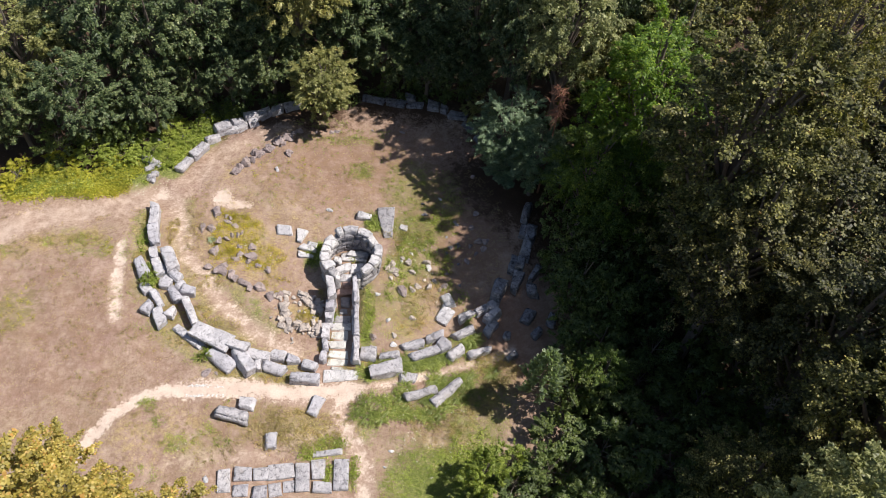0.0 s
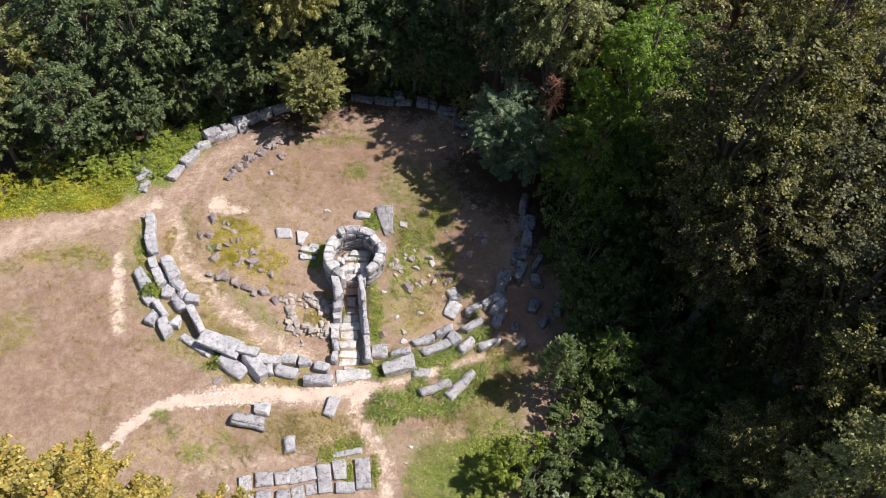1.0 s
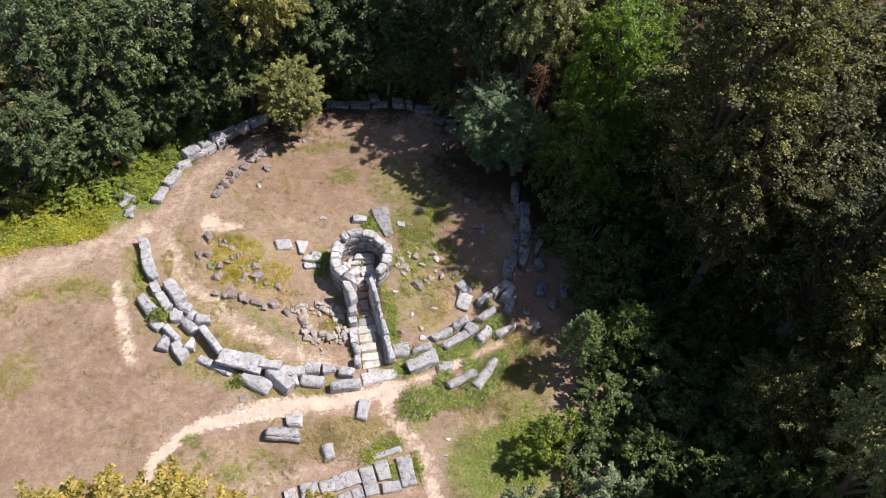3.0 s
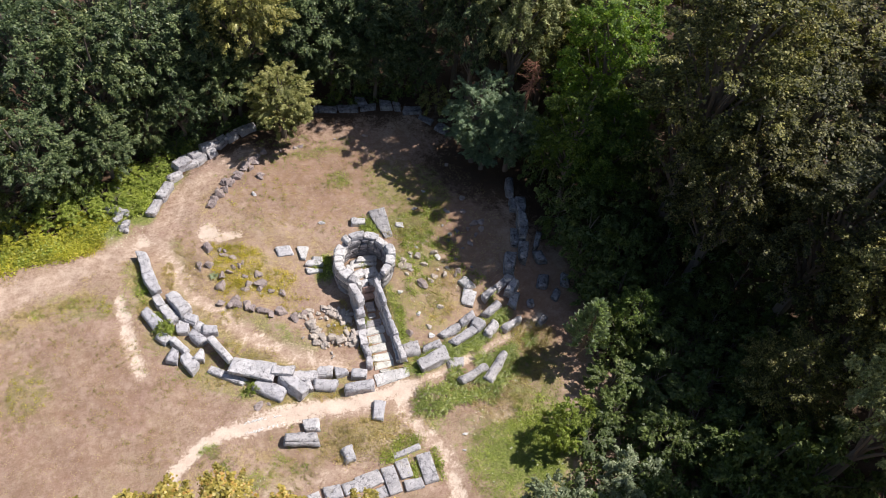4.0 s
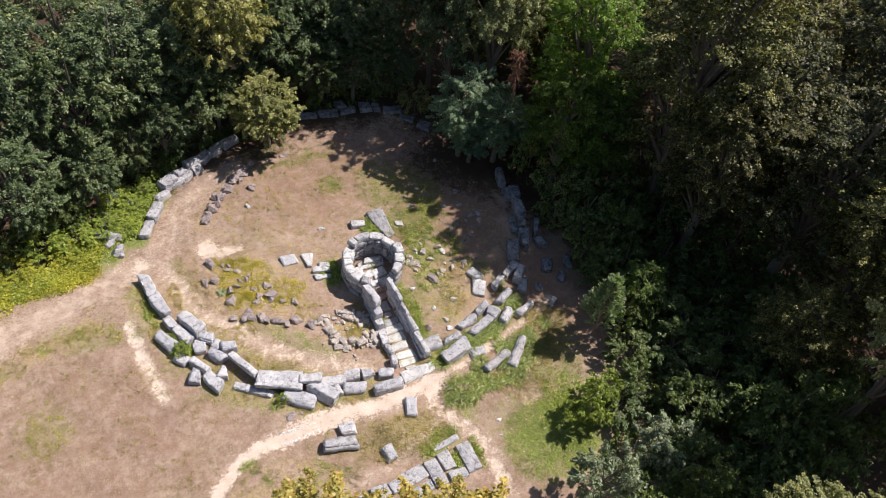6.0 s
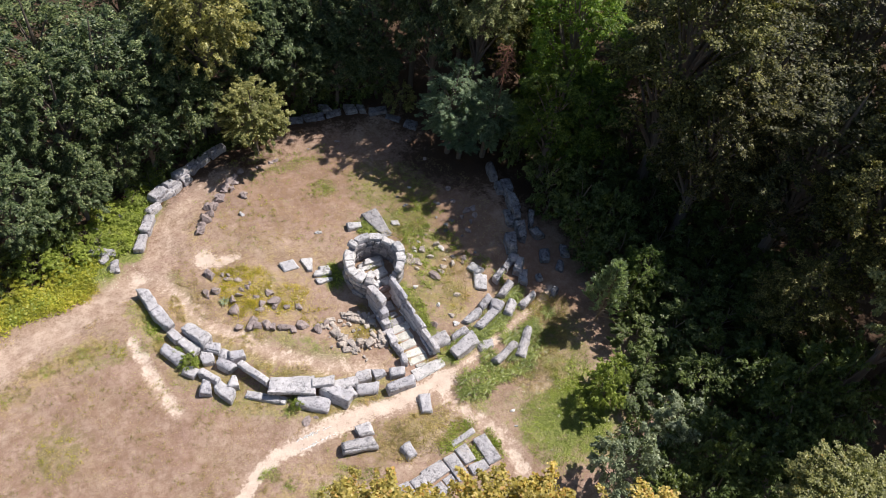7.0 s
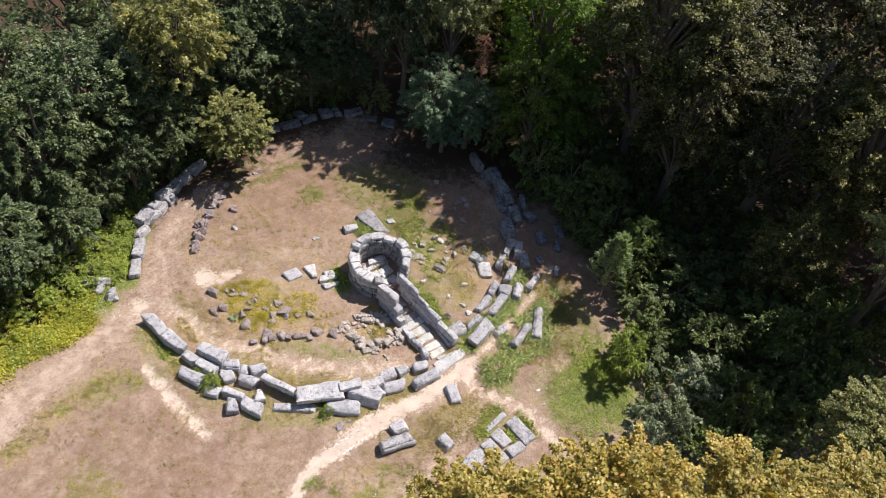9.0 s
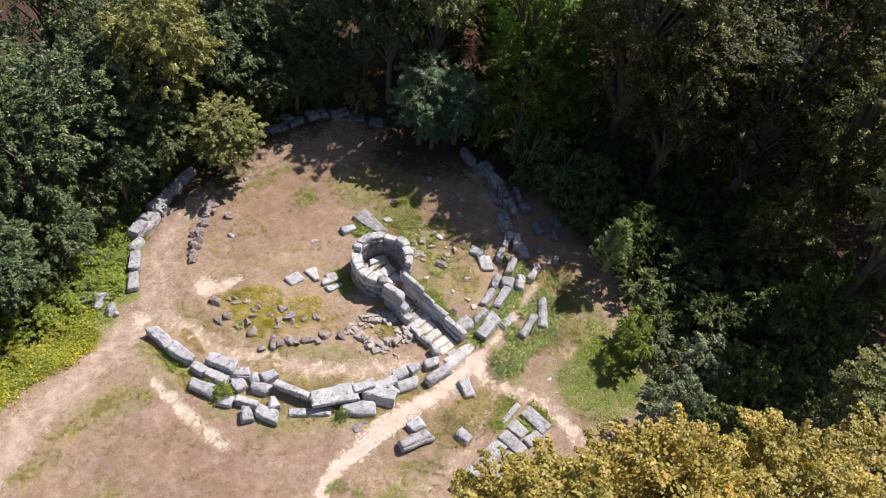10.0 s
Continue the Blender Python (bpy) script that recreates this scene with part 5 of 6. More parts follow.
for x, y, z, L, W, H, turn in ((-0.78, -2.28, 0.3, 0.5, 0.3, 1.05, -78), (0.34, -2.25, 0.3, 0.5, 0.28, 0.9, -100)):
    tomb_piece("door_jamb", x, y, z, L, W, H, turn, PALE, tomb)
tomb_piece("door_sill", -0.2, -2.32, 0.28, 0.62, 0.3, 0.3, 3, RED_STONE, tomb)

# ---- entrance passage ----
passage = holder("entrance_passage", -0.3, -4.8, 0, "straight stone-lined passage leading to the tomb, paved with cream slabs", "passage")
for x, y, z, L, W, H, turn in (
        (0.26, -3.1, 0.92, 1.45, 0.26, 0.48, -83), (0.38, -4.25, 0.62, 0.85, 0.28, 0.46, -85), (0.46, -5.15, 0.46, 0.95, 0.31, 0.46, -86), (0.55, -6.35, 0.24, 1.4, 0.36, 0.52, -86),
        (0.24, -3.0, 0.4, 1.2, 0.32, 0.52, -84), (0.36, -4.2, 0.2, 1.15, 0.32, 0.46, -85), (0.45, -5.2, 0.05, 0.95, 0.34, 0.45, -86), (0.2, -3.0, -0.1, 1.2, 0.4, 0.5, -84),
        (0.35, -4.4, -0.15, 1.5, 0.4, 0.36, -85), (0.5, -6.3, -0.12, 1.4, 0.42, 0.4, -86)):
    tomb_piece("wall_block", x, y, z, L, W, H, turn, MARBLE, passage)
for x, y, z, L, W, H, turn, style in (
        (-1.03, -3.08, 0.95, 1.25, 0.40, 0.6, -80, "b"), (-1.05, -3.05, 0.42, 1.2, 0.40, 0.53, -80, "b"), (-1.05, -3.05, -0.1, 1.2, 0.42, 0.52, -80, "b"),
        (-1.02, -3.95, 0.62, 0.46, 0.46, 0.42, -86, "b"), (-1.02, -4.3, 0.2, 0.5, 0.5, 0.42, -84, "b"), (-1.02, -4.1, -0.12, 0.95, 0.44, 0.33, -86, "b"), (-1.1, -4.72, 0.0, 0.3, 0.8, 0.12, -90, "b"),
        (-1.12, -5.25, -0.12, 0.72, 0.42, 0.58, -88, "b"), (-1.08, -5.98, -0.12, 0.68, 0.34, 0.54, -84, "r"), (-1.12, -6.72, -0.12, 0.6, 0.42, 0.68, -95, "r")):
    tomb_piece("wall_block", x, y, z, L, W, H, turn, MARBLE, passage, 0, style)
# The three dark slabs put the passage's shade into the stone colour.
for x, y, L, W, z, material in (
        (-0.35, -2.55, 0.85, 0.5, 0.2, RED_STONE), (-0.30, -3.2, 0.5, 0.55, 0.06, CRUST_SHADE), (-0.34, -3.75, 0.4, 0.3, 0.02, CRUST_SHADE), (-0.4, -4.25, 0.95, 0.55, 0.0, CRUST_SHADE),
(-0.42, -4.72, 1.0, 0.52, -0.02, FLAG), (-0.40, -5.27, 0.98, 0.52, -0.03, FLAG), (-0.42, -5.82, 1.0, 0.52, -0.02, FLAG), (-0.40, -6.36, 0.98, 0.50, -0.03, FLAG), (-0.38, -6.86, 0.98, 0.42, -0.05, FLAG), (-0.3, -7.18, 0.9, 0.2, -0.06, FLAG)):
    tomb_piece("paving_slab", x, y, z - 0.06, L, W, 0.16, _r.uniform(-3, 3), material, passage, 0, "b", 0.5)
tomb_piece("threshold", -0.1, -7.6, -0.06, 1.8, 0.66, 0.16, 4, PALE, passage, 0, "b", 0.8)

# ---- trees ----
LABEL = {
    "bright": "tall tree with bright green leaves at the clearing's edge", "shadeoak": "tall oak with its leaf colour darkened as if in shade", "oak": "large oak with dull olive-brown foliage in the wood",
    "pale": "tall tree with pale cream-green leaves catching the sun", "thicket": "young green tree with sparse sunlit leaves in the undergrowth",
    "blue": "slender tree with feathery blue-green leaves", "dark": "dense dark green broadleaf tree of the wood",
    "olive": "tree with sunlit olive-yellow leaves", "autumn": "tall oak turning yellow and orange in early autumn",
}
SHRUB_LABEL = {"willow": "grey-green upright shrub beside the meadow", "weed": "fresh light green young tree in sun", "shrub": "low dark green shrub in the undergrowth",
               "yellowgreen": "low yellow-green weeds in full sun", "olive": "small yellow-leaved shrub under trees"}


def planted(rows, name, labels, leaves, leaf, base_h, base_r, seed, category, group, **kw):
    """Two trees of each kind are built, the others are turned and stretched copies of these."""
    kinds, first, later = {}, [], []
    for i, (x, y, H, R, kind) in enumerate(rows):
        pair = kinds.setdefault(kind, [])
        m = Matrix.Translation((x, y, float(ground_height(x, y)))) @ Euler((0, 0, (i * 2.13) % 6.28)).to_matrix().to_4x4() @ Matrix.Diagonal((R / base_r, R / base_r, H / base_h, 1))
        if len(pair) < 2:
            tree = make_tree(name, seed + 17 * len(kinds) + len(pair), base_h, base_r, leaves, leaf, kind, labels[kind.split("_")[0]], category, **kw)
            tagged(tree, group=group)
            pair.append(tree)
            first.append((tree, m))
        else:
            later.append((pair[i % 2], m))
    for tree, m in later:
        copy_thing(tree, m)
    for tree, m in first:
        tree.matrix_basis = m


planted(BIG_OAKS, "tree", LABEL, 44000, 0.108, 18.0, 3.7, 150, "tree", "trees round the clearing", lobes=54, clump=0.42, lobed=True)
planted(NEAR_TREES, "tree", LABEL, 34000, 0.112, 15.0, 3.5, 100, "tree", "trees round the clearing", lobes=34, clump=0.42)
planted(MORE_TREES, "tree", LABEL, 24000, 0.118, 10.0, 2.8, 200, "tree", "trees round the clearing", lobes=32, clump=0.34)
planted(FRONT_TREES, "tree", LABEL, 37000, 0.097, 15.0, 3.0, 300, "tree", "trees below the clearing", lobes=46, low=0.52, clump=0.34, lobed=True)
planted(SHRUBS, "shrub", SHRUB_LABEL, 5600, 0.125, 3.0, 1.5, 400, "shrub", "shrubs of the undergrowth", lobes=12, clump=0.24, low=0.05)
planted(MORE_SHRUBS, "shrub", SHRUB_LABEL, 3400, 0.10, 2.0, 1.4, 500, "shrub", "shrubs of the undergrowth", lobes=12, clump=0.2, low=0.05)
planted(UNDERGROWTH, "shrub", SHRUB_LABEL, 3000, 0.135, 3.0, 1.5, 700, "shrub", "shrubs of the undergrowth", lobes=10, clump=0.24, low=0.02)
planted([k for k in FAR_TREES if k[2] < 14.5], "tree", LABEL, 6400, 0.165, 11.0, 3.0, 600, "tree", "trees of the wood", lobes=20, clump=0.46)
planted([k for k in FAR_TREES if k[2] >= 14.5], "tree", LABEL, 9500, 0.185, 19.0, 3.4, 650, "tree", "trees of the wood", lobes=40, clump=0.46)


def young_pine(x, y, H, R):
    """A small pine: whorls of upturned branches set with needle tufts."""
    rng = np.random.default_rng(9)
    ob = holder("pine_tree", x, y, 0, "small young pine with grey-green needles and bare lower twigs", "tree")
    bm = bmesh.new()
    limb(bm, (0, 0, -0.2), (0.05, 0, H * 0.95), 0.07, 0.015, 7)
    pts, nor = [], []
    for w in range(11):
        z = H * (0.12 + 0.075 * w)
        reach = R * (1.05 - 0.085 * w)
        for b in range(7):
            a = b * 2 * math.pi / 7 + w * 0.9 + rng.uniform(-0.2, 0.2)
            tip = np.array([math.cos(a) * reach, math.sin(a) * reach, z + reach * 0.6 + 0.25])
            base = np.array([0.02, 0, z])
            limb(bm, tuple(base), tuple(tip), 0.022, 0.008, 4)
            if w < 2:
                continue
            n = 60
            f = rng.uniform(0.4, 1.0, n)[:, None]
            root = base + (tip - base) * f + rng.normal(0, 0.035, (n, 3))
            way = (tip - base) / reach * 0.55 + np.array([0, 0, 0.55]) + rng.normal(0, 0.38, (n, 3))
            pts.append(root), nor.append(way / np.linalg.norm(way, axis=1)[:, None])
    root, way = np.concatenate(pts), np.concatenate(nor)
    side = np.cross(way, rng.normal(0, 1, way.shape))
    side /= np.linalg.norm(side, axis=1)[:, None]
    long = rng.uniform(0.16, 0.30, (len(root), 1))
    q = np.stack([root - side * 0.016, root + side * 0.016, root + way * long + side * 0.042, root + way * long - side * 0.042], 1)
    me = bpy.data.meshes.new("trunk")
    bm.to_mesh(me)
    bm.free()
    part("trunk", me, PINE_BARK, ob)
    part("needles", quads_mesh("needles", q), LEAF["pine"], ob)


young_pine(9.7, -8.7, 5.2, 1.3)


def dead_sapling(x, y, H):
    """A dead young conifer: bare reddish twigs on a thin stem."""
    rng = random.Random(4)
    ob = holder("dead_tree", x, y, float(ground_height(x, y)), "dead young tree with reddish brown bare twigs", "tree")
    for name, n in (("trunk", 1), ("branching", 70)):
        bm = bmesh.new()
        for i in range(n):
            if name == "trunk":
                limb(bm, (0, 0, -0.2), (0.1, 0.05, H), 0.07, 0.02, 6)
                continue
            z, a, reach = H * rng.uniform(0.74, 0.99), rng.uniform(0, 6.28), rng.uniform(0.25, 0.8)
            tip = Vector((math.cos(a) * reach, math.sin(a) * reach, z + rng.uniform(-0.55, 0.15)))
            limb(bm, (0.08, 0.04, z), tip, 0.022, 0.006, 4)
            for _ in range(3):
                f = rng.uniform(0.4, 0.9)
                root = Vector((0.08, 0.04, z)).lerp(tip, f)
                limb(bm, root, root + Vector((rng.uniform(-0.3, 0.3), rng.uniform(-0.3, 0.3), rng.uniform(-0.2, 0.15))), 0.012, 0.004, 3)
        me = bpy.data.meshes.new(name)
        bm.to_mesh(me)
        bm.free()
        part(name, me, DEAD_BARK, ob)


dead_sapling(10.6, 5.0, 8.2)


def rosette(x, y, reach):
    """A low plant with long pointed leaves that spread from one root."""
    rng = random.Random(12)
    ob = holder("rosette_plant", x, y, float(ground_height(x, y)), "low plant with long pale green pointed leaves in the weed bed", "plant")
    for i in range(15):
        a, r = i * 2.4, reach * rng.uniform(0.7, 1.1)
        out, side = Vector((math.cos(a), math.sin(a), 0)), Vector((-math.sin(a), math.cos(a), 0))
        spine = [out * r * f + Vector((0, 0, r * (1.1 * f - 0.8 * f * f))) for f in (0.03, 0.35, 0.7, 1.0)]
        verts, faces = [], []
        for p, w in zip(spine, (0.02, 0.045, 0.03, 0.003)):
            verts += [p - side * w, p - Vector((0, 0, 0.012)), p + side * w]
        for k in range(3):
            faces += [(3 * k, 3 * k + 1, 3 * k + 4, 3 * k + 3), (3 * k + 1, 3 * k + 2, 3 * k + 5, 3 * k + 4)]
        part("leaf", mesh_of("leaf", verts, faces), LEAF["willow"], ob)


rosette(-8.26, 0.61, 0.34)

# ---- low growth ----
def weeds(name, label, category, spots, per, leaf, species, height, seed, aspect=0.5, off_paths=False, wide=0.11, lift=0.7):
    """Many small leafy plants as one sheet of stuff. spots: x, y, rx, ry, number of plants."""
    rng = np.random.default_rng(seed)
    pts = []
    for x, y, rx, ry, n in spots:
        a, d = rng.uniform(0, 2 * math.pi, n), np.sqrt(rng.uniform(0, 1, n))
        c = np.stack([x + rx * d * np.cos(a), y + ry * d * np.sin(a), np.zeros(n)], -1)
        if off_paths:
            bare = np.maximum.reduce([band(c[:, 0], c[:, 1], line, half, 0.3) for line, half in PATHS])
            c = c[bare < 0.3]
        c = np.repeat(c, per, 0)
        o = rng.normal(0, 1, c.shape) * np.array([wide, wide, 0])
        o[:, 2] = np.abs(rng.normal(0, 0.5, len(c))) * height * rng.uniform(0.5, 1.2, len(c))
        c = c + o
        c[:, 2] += ground_height(c[:, 0], c[:, 1])
        pts.append(c)
    pts = np.concatenate(pts)
    nor = np.tile([0.0, 0.0, lift], (len(pts), 1)) + rng.normal(0, 0.4, pts.shape)
    ob = part(name, leaves_mesh(name, pts, nor, rng, leaf, aspect), LEAF[species], None)
    return tagged(ob, label, category, "", "stuff")


def ferns(spots, seed):
    """Fern plants: bowed fronds set with pairs of small leaflets, off the trodden path."""
    rng = np.random.default_rng(seed)
    quads = []
    for x, y, rx, ry, n in spots:
        a, d = rng.uniform(0, 2 * math.pi, n), np.sqrt(rng.uniform(0, 1, n))
        px, py = x + rx * d * np.cos(a), y + ry * d * np.sin(a)
        clear = np.maximum.reduce([band(px, py, line, half, 0.3) for line, half in PATHS]) < 0.3
        for cx, cy in zip(px[clear], py[clear]):
            base = np.array([cx, cy, float(ground_height(cx, cy))])
            reach = rng.uniform(0.26, 0.56)
            for k in range(7):
                turn = k * 0.9 + rng.uniform(-0.3, 0.3)
                out = np.array([math.cos(turn), math.sin(turn), 0.0])
                side = np.array([-out[1], out[0], 0.0])
                f = np.linspace(0.15, 1.0, 8)[:, None]
                spine = base + out * reach * f + np.array([0, 0, 1.0]) * reach * (1.1 * f - 0.75 * f * f)
                wide = reach * 0.34 * (1.12 - f) + 0.012
                for s in (-1, 1):
                    tip = spine + side * s * wide + out * wide * 0.35 - np.array([0, 0, 0.25]) * wide
                    mid = (spine + tip) / 2
                    half = out * reach * 0.055
                    quads.append(np.stack([spine, mid - half, tip, mid + half], 1))
    ob = part("ferns", quads_mesh("ferns", np.concatenate(quads)), LEAF["fern"], None)
    tagged(ob, "bright green ferns among the tumbled blocks", "ferns", "", "stuff")


ferns([
    (2.2, -8.9, 0.7, 0.4, 4), (3.4, -8.8, 0.9, 0.4, 4), (1.5, -9.9, 0.5, 0.4, 3), (3.9, -6.6, 1.2, 0.4, 9), (5.6, -8.2, 0.6, 0.4, 4),
    (3.7, -7.0, 0.9, 0.3, 12), (4.8, -9.0, 1.1, 0.5, 12), (2.9, -7.9, 0.5, 0.3, 7), (5.9, -7.6, 0.5, 0.4, 8), (6.6, -5.2, 0.4, 0.4, 6), (5.0, -6.5, 0.6, 0.3, 8), (1.6, -7.6, 0.5, 0.25, 7),
    (1.1, -8.75, 0.4, 0.3, 4), (0.9, -9.6, 0.3, 0.4, 4), (2.4, -9.6, 0.7, 0.4, 6), (3.1, -9.5, 0.5, 0.3, 4), (4.4, -9.5, 0.6, 0.5, 6), (4.9, -7.8, 0.4, 0.3, 4), (6.3, -7.5, 0.5, 0.4, 4), (2.3, -7.7, 0.5, 0.3, 4), (1.5, -7.3, 0.8, 0.35, 7), (3.0, -6.6, 1.0, 0.35, 9), (2.4, -8.5, 0.9, 0.5, 6), (4.6, -6.3, 1.0, 0.35, 9), (5.9, -5.6, 0.7, 0.5, 6), (4.4, -9.2, 1.6, 0.8, 7), (3.4, -10.0, 1.4, 0.6, 4),
    (5.4, -7.6, 0.8, 0.4, 8), (2.1, -9.6, 0.8, 0.6, 4), (6.3, -4.3, 0.6, 0.5, 4), (-10.9, -2.6, 0.4, 0.4, 4), (-7.1, -6.8, 0.35, 0.3, 3), (0.85, 2.5, 0.5, 0.5, 3), (6.4, -8.2, 0.8, 0.8, 5), (7.2, -6.9, 0.7, 0.4, 3)], 31)
weeds("sunlit_weeds", "light green weeds round the tomb and the passage", "weeds", [
    (2.6, -0.9, 0.9, 0.8, 40), (-0.78, -4.2, 0.12, 0.6, 14), (0.85, 2.5, 0.5, 0.5, 20), (3.3, 0.6, 1.1, 0.8, 50), (-10.9, -2.6, 0.45, 0.4, 16), (2.4, -2.6, 0.9, 0.8, 24)], 34, 0.075, "weed", 0.2, 1)
weeds("straw_brush", "dry straw-coloured grass and seed heads by the path", "grass", [
    (7.8, -6.9, 1.2, 1.0, 190), (6.6, -8.6, 1.3, 0.9, 150), (5.0, -10.0, 1.6, 0.8, 120), (3.8, -9.0, 1.4, 0.6, 80), (3.9, -3.0, 1.2, 1.6, 120), (-2.2, -10.7, 2.4, 1.1, 260), (2.9, 1.6, 1.4, 0.8, 80), (-6.8, -5.0, 1.2, 0.5, 60), (-9.3, 1.2, 0.5, 1.6, 60)], 16, 0.085, "brush", 0.26, 22, 0.28)
weeds("green_weeds", "low green weeds on the meadow's shaded side", "weeds", [
    (6.6, -11.6, 1.3, 1.4, 60), (-14.2, 6.2, 1.5, 1.3, 80), (-12.4, 7.5, 0.7, 1.1, 90), (-11.4, 8.6, 0.6, 0.9, 80), (-10.3, 9.9, 0.7, 0.7, 70), (-9.0, 11.2, 0.9, 0.5, 50), (-13.6, 7.0, 0.8, 0.7, 60), (-2.3, 0.0, 0.55, 0.9, 30),
    (1.0, -4.2, 0.25, 1.8, 30), (-1.4, -11.75, 0.35, 0.3, 14), (-0.4, -11.2, 0.8, 0.3, 22), (0.95, -12.6, 0.15, 0.8, 18), (-0.25, -12.6, 0.15, 0.6, 14), (-0.1, -0.3, 0.25, 0.25, 6), (-12.0, 0.6, 0.25, 1.2, 22), (3.4, 1.2, 1.0, 0.6, 14), (4.9, 1.6, 0.9, 2.8, 40), (4.6, -0.8, 0.9, 1.2, 24), (5.6, -2.6, 0.8, 1.0, 18)], 30, 0.09, "weed", 0.2, 2)
weeds("lawn", "short green grass with clover in the open corner", "grass", [
    (4.6, -13.4, 2.4, 2.2, 800), (5.8, -12.6, 1.4, 1.6, 400), (3.0, -9.3, 1.6, 0.8, 36), (7.0, -8.6, 1.8, 2.6, 300), (2.6, -3.6, 1.6, 2.0, 200), (3.2, 2.0, 1.6, 1.2, 220), (-0.2, 6.6, 0.7, 0.7, 60), (4.6, 4.6, 1.6, 2.4, 260), (-1.4, 9.2, 2.2, 0.4, 90), (-12.6, 0.4, 0.5, 2.2, 60), (-9.5, -5.2, 1.6, 0.6, 60)], 14, 0.07, "weed", 0.07, 6, 0.35)
weeds("white_flowers", "tiny white flower heads scattered in the grass", "flowers", [
    (3.2, -8.3, 0.25, 0.2, 14), (3.7, -10.8, 0.4, 0.3, 10), (-7.4, -11.6, 0.3, 0.2, 8), (4.0, -9.0, 2.4, 1.2, 50), (5.0, -12.6, 2.6, 2.4, 70), (-5.6, -0.4, 1.6, 1.0, 40), (3.0, -1.5, 2.0, 2.6, 70), (4.0, 2.0, 2.0, 1.6, 40), (-13.5, 4.6, 2.5, 1.2, 30), (-2.2, -4.0, 1.0, 0.8, 20)], 2, 0.06, "white", 0.25, 7, 0.9)
weeds("weed_mat", "thick mat of yellow-green creeping weeds beside the path", "weeds", [
    (-18.9, 4.5, 1.7, 0.9, 170), (-17.2, 4.7, 1.3, 0.9, 150), (-15.7, 5.0, 1.1, 0.9, 140), (-14.7, 5.2, 0.6, 1.0, 80), (-14.4, 6.2, 0.8, 0.8, 60), (-21.0, 3.9, 1.6, 1.0, 120),
    (-16.0, 4.05, 0.8, 0.5, 50), (-17.6, 3.95, 1.1, 0.45, 46), (-19.5, 3.4, 1.2, 0.5, 40), (-14.9, 4.3, 0.5, 0.5, 22)], 22, 0.10, "yellowgreen", 0.26, 61, 0.8, False, 0.16, 1.9)
weeds("creeping_weeds", "fresh green creeping weeds mixed into the yellow mat", "weeds", [
    (-18.9, 5.2, 2.2, 0.8, 90), (-19.6, 4.0, 0.7, 0.5, 36), (-16.6, 4.4, 0.6, 0.5, 30), (-18.0, 3.9, 0.5, 0.4, 20), (-15.0, 5.8, 0.7, 0.6, 40), (-11.9, 7.6, 0.5, 1.2, 60), (-12.7, 8.6, 0.8, 1.0, 70), (-10.9, 9.6, 0.6, 0.9, 60)], 24, 0.115, "weed", 0.3, 62, 0.8, False, 0.17, 1.7)
weeds("golden_weeds", "yellow flowering weeds among small stones", "weeds", [
    (-6.9, 1.1, 1.4, 1.6, 190), (-5.4, -0.5, 1.5, 0.9, 90), (-7.9, 2.6, 0.6, 0.5, 34), (-7.4, -0.4, 0.9, 0.9, 50), (-4.4, -1.9, 1.0, 0.5, 16), (-16.6, 4.3, 2.4, 0.6, 110), (-20.5, 3.8, 2.0, 0.8, 70), (-14.6, 4.4, 0.7, 0.7, 50), (-2.2, -4.4, 0.6, 0.5, 12)], 38, 0.055, "gold", 0.14, 3)
weeds("bed_herbs", "yellow-green herbs growing between small stones", "weeds", [(-6.9, 1.2, 1.5, 1.6, 60), (-5.6, -0.4, 1.5, 0.8, 24), (-7.6, -1.6, 1.0, 0.4, 12), (-4.8, -2.6, 1.2, 0.3, 12), (-2.4, -4.2, 0.7, 0.5, 14), (-14.8, -0.2, 1.5, 0.8, 30), (-17.5, -4.6, 1.3, 1.5, 30), (-5.0, 6.6, 2.2, 1.2, 26)], 34, 0.05, "yellowgreen", 0.08, 8, 0.5, False, 0.08)
weeds("dry_grass", "short sunburnt grass tufts over the meadow", "grass", [
    (-15.0, -4.5, 8.0, 8.0, 900), (-3.0, 3.0, 8.0, 8.0, 900), (-4.0, -11.0, 6.5, 3.6, 420), (3.0, -3.5, 3.2, 3.2, 420), (6.0, 1.5, 2.5, 5.5, 420), (6.6, -8.6, 2.2, 2.4, 420), (4.4, -10.8, 2.4, 1.6, 260)], 16, 0.14, "straw", 0.016, 4, 0.11, True, 0.11, 5.0)
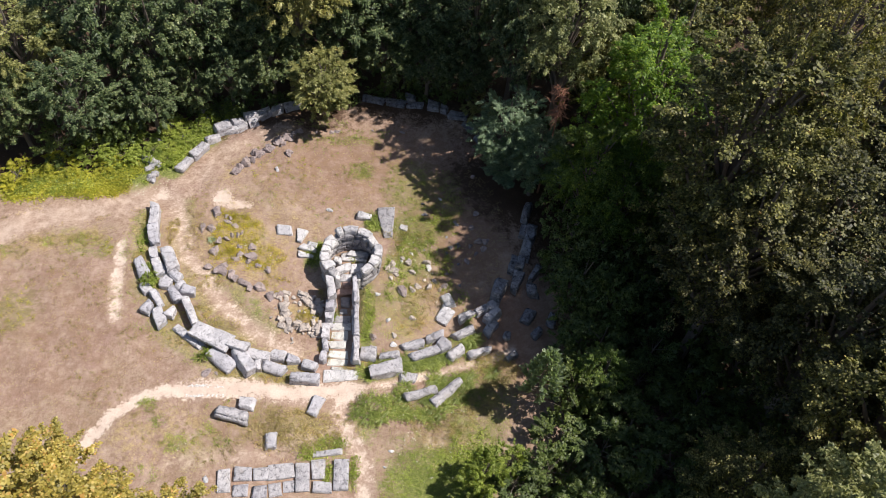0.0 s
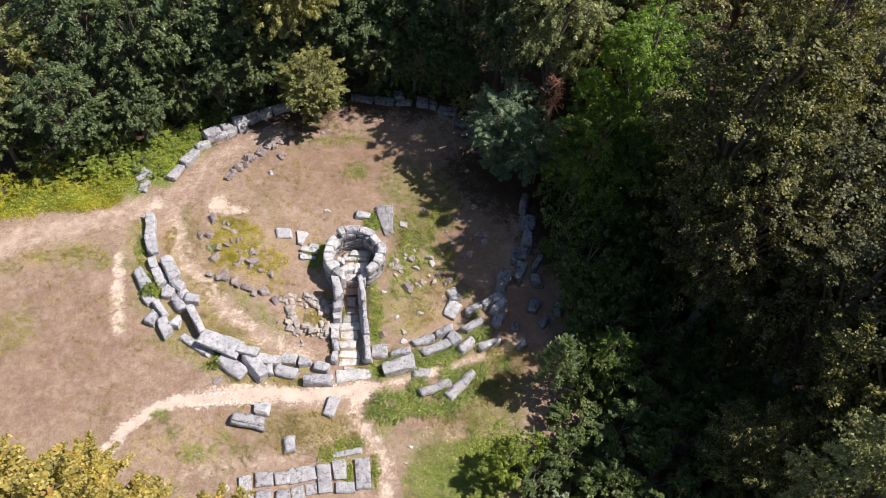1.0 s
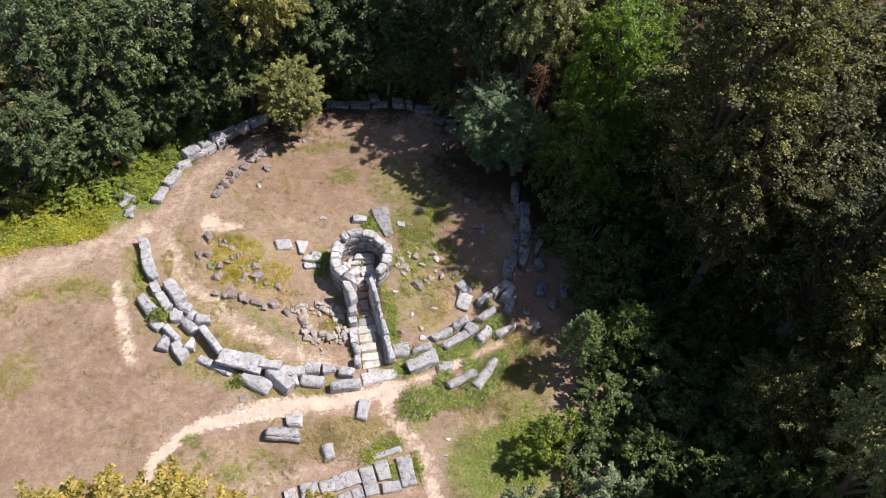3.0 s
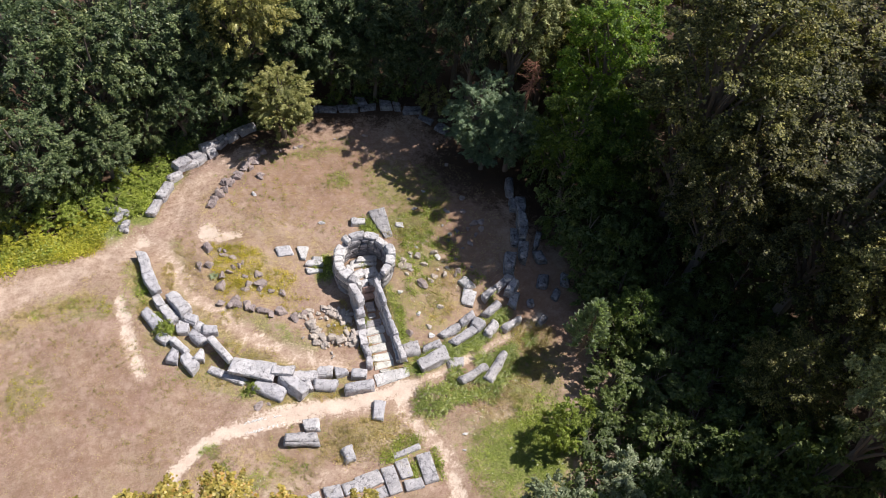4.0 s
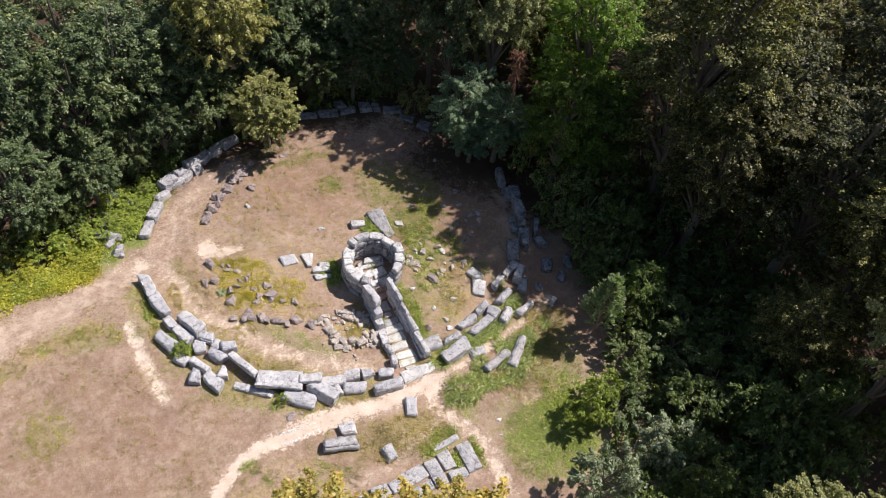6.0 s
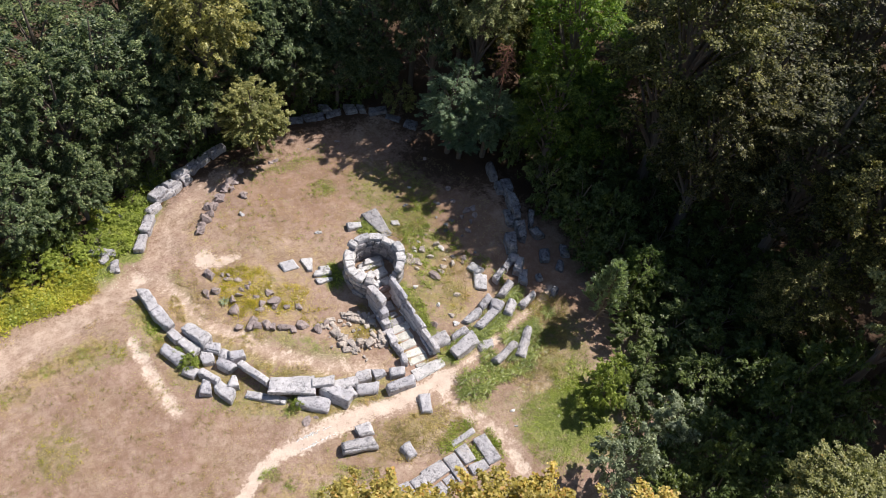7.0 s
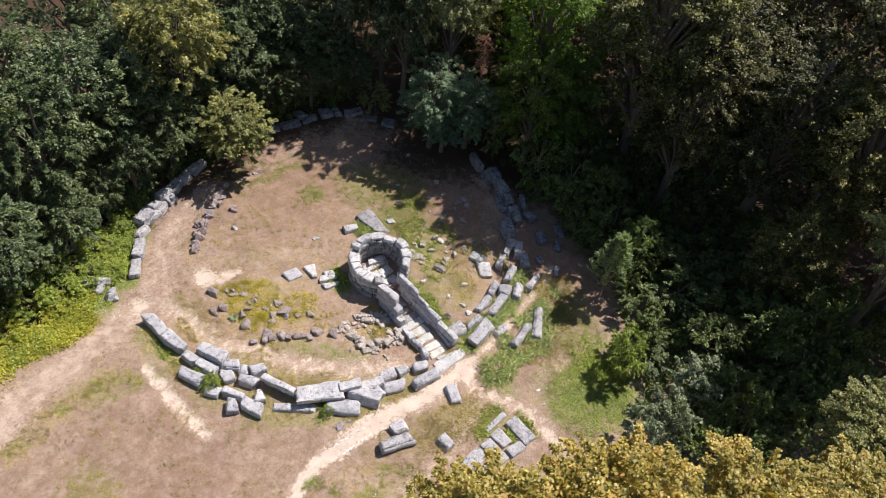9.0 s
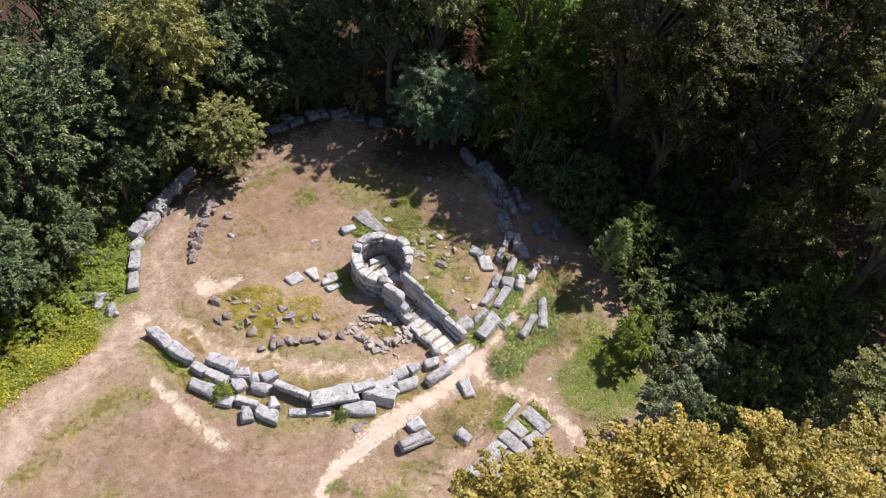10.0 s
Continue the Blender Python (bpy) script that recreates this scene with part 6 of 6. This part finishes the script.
weeds("kerb_tufts", "yellow-green grass tufts growing at the foot of the kerb blocks", "grass", [
    (-12.1, 1.8, 0.3, 1.0, 47), (-10.6, 1.2, 0.3, 1.2, 47), (-11.9, -1.0, 0.4, 0.7, 40), (-10.7, -2.2, 0.5, 0.8, 54), (-9.5, -2.6, 0.4, 0.6, 32), (-9.3, -4.4, 0.6, 0.6, 47), (-8.0, -5.9, 0.8, 0.4, 47),
    (-7.9, -4.2, 0.6, 0.4, 32), (-6.2, -5.9, 0.9, 0.25, 40), (-5.6, -7.6, 1.0, 0.3, 43), (-3.4, -7.9, 0.9, 0.25, 32), (-2.0, -7.7, 0.6, 0.3, 25), (-1.3, -5.6, 0.15, 0.8, 29), (-0.8, -5.9, 0.08, 0.9, 25),
    (0.1, -7.2, 0.3, 0.1, 14), (-1.7, -2.9, 0.2, 0.6, 18), (1.2, -7.0, 0.4, 0.3, 22), (4.2, -2.2, 0.8, 0.8, 29), (2.6, 0.4, 0.9, 0.7, 36), (3.2, -4.4, 0.8, 0.8, 32), (-2.4, -4.2, 0.5, 0.4, 22)], 34, 0.05, "brush", 0.10, 12, 0.4, False, 0.07, 1.6)
weeds("undergrowth_cover", "low leafy plants covering the shaded ground under the trees", "undergrowth", [
    (10.6, -13.6, 2.4, 2.0, 170), (14.0, -16.0, 3.4, 2.6, 240), (13.4, -10.2, 2.2, 2.6, 170), (13.6, -4.4, 2.2, 3.4, 170), (17.6, -8.0, 3.0, 4.0, 180), (14.0, 2.6, 2.6, 3.4, 140), (8.6, -15.6, 2.2, 1.4, 120),
    (-3.6, 12.9, 3.0, 0.9, 110), (3.2, 13.6, 3.6, 0.8, 110), (-16.0, 8.0, 3.0, 1.6, 130), (-10.6, 12.0, 2.6, 1.0, 90)], 22, 0.13, "shrub", 0.5, 41, 0.8)
weeds("meadow_herbs", "olive and yellow herbs in loose patches over the dry meadow", "weeds", [
    (-15.2, 0.3, 1.0, 0.6, 70), (-17.2, 0.1, 1.2, 0.5, 60), (-19.2, -0.8, 1.2, 0.6, 80), (-16.6, -2.0, 2.0, 1.2, 60), (-8.4, -10.6, 1.8, 1.0, 60), (-5.8, -11.4, 1.4, 1.0, 50), (-13.4, -3.2, 1.4, 1.0, 40), (-18.6, -5.4, 2.0, 1.6, 70), (-14.2, -6.2, 1.6, 1.4, 40), (-10.4, -6.0, 1.4, 0.9, 40), (-12.0, -8.8, 1.6, 1.2, 40),
    (-3.4, -10.2, 2.0, 0.9, 60), (0.2, -10.6, 1.2, 0.9, 40), (-0.6, 6.4, 1.2, 1.0, 40), (-4.4, 5.0, 2.2, 1.6, 40), (1.6, 8.0, 1.6, 1.2, 40), (-7.6, -2.2, 1.6, 0.5, 50), (-9.6, 3.4, 0.6, 1.2, 30)], 24, 0.05, "brush", 0.06, 52, 0.4, False, 0.07, 2.0)
weeds("meadow_green", "small green plants scattered in the dry grass", "weeds", [
    (-15.4, 0.4, 0.8, 0.4, 16), (-17.3, 0.0, 0.5, 0.3, 14), (-19.6, -0.8, 0.8, 0.4, 16), (-9.3, -9.6, 0.5, 0.35, 26), (-8.6, -10.5, 0.4, 0.3, 14), (-7.4, -11.5, 0.9, 0.5, 36), (-6.2, -10.8, 0.5, 0.4, 16), (-5.4, -11.3, 0.5, 0.3, 12), (-8.6, -13.0, 0.6, 0.5, 14), (-0.4, 6.6, 0.9, 0.8, 30), (-5.0, -9.8, 1.6, 0.6, 14), (-11.6, -4.0, 1.0, 1.0, 12), (2.6, 5.4, 1.6, 2.2, 90), (4.2, 3.4, 1.6, 2.2, 90), (-2.5, 5.0, 6.0, 4.6, 90), (-5.0, 8.8, 3.0, 0.9, 30), (-3.0, 10.6, 1.8, 0.5, 40), (0.0, 9.8, 2.2, 0.4, 30)], 28, 0.05, "weed", 0.07, 53, 0.5, False, 0.08)
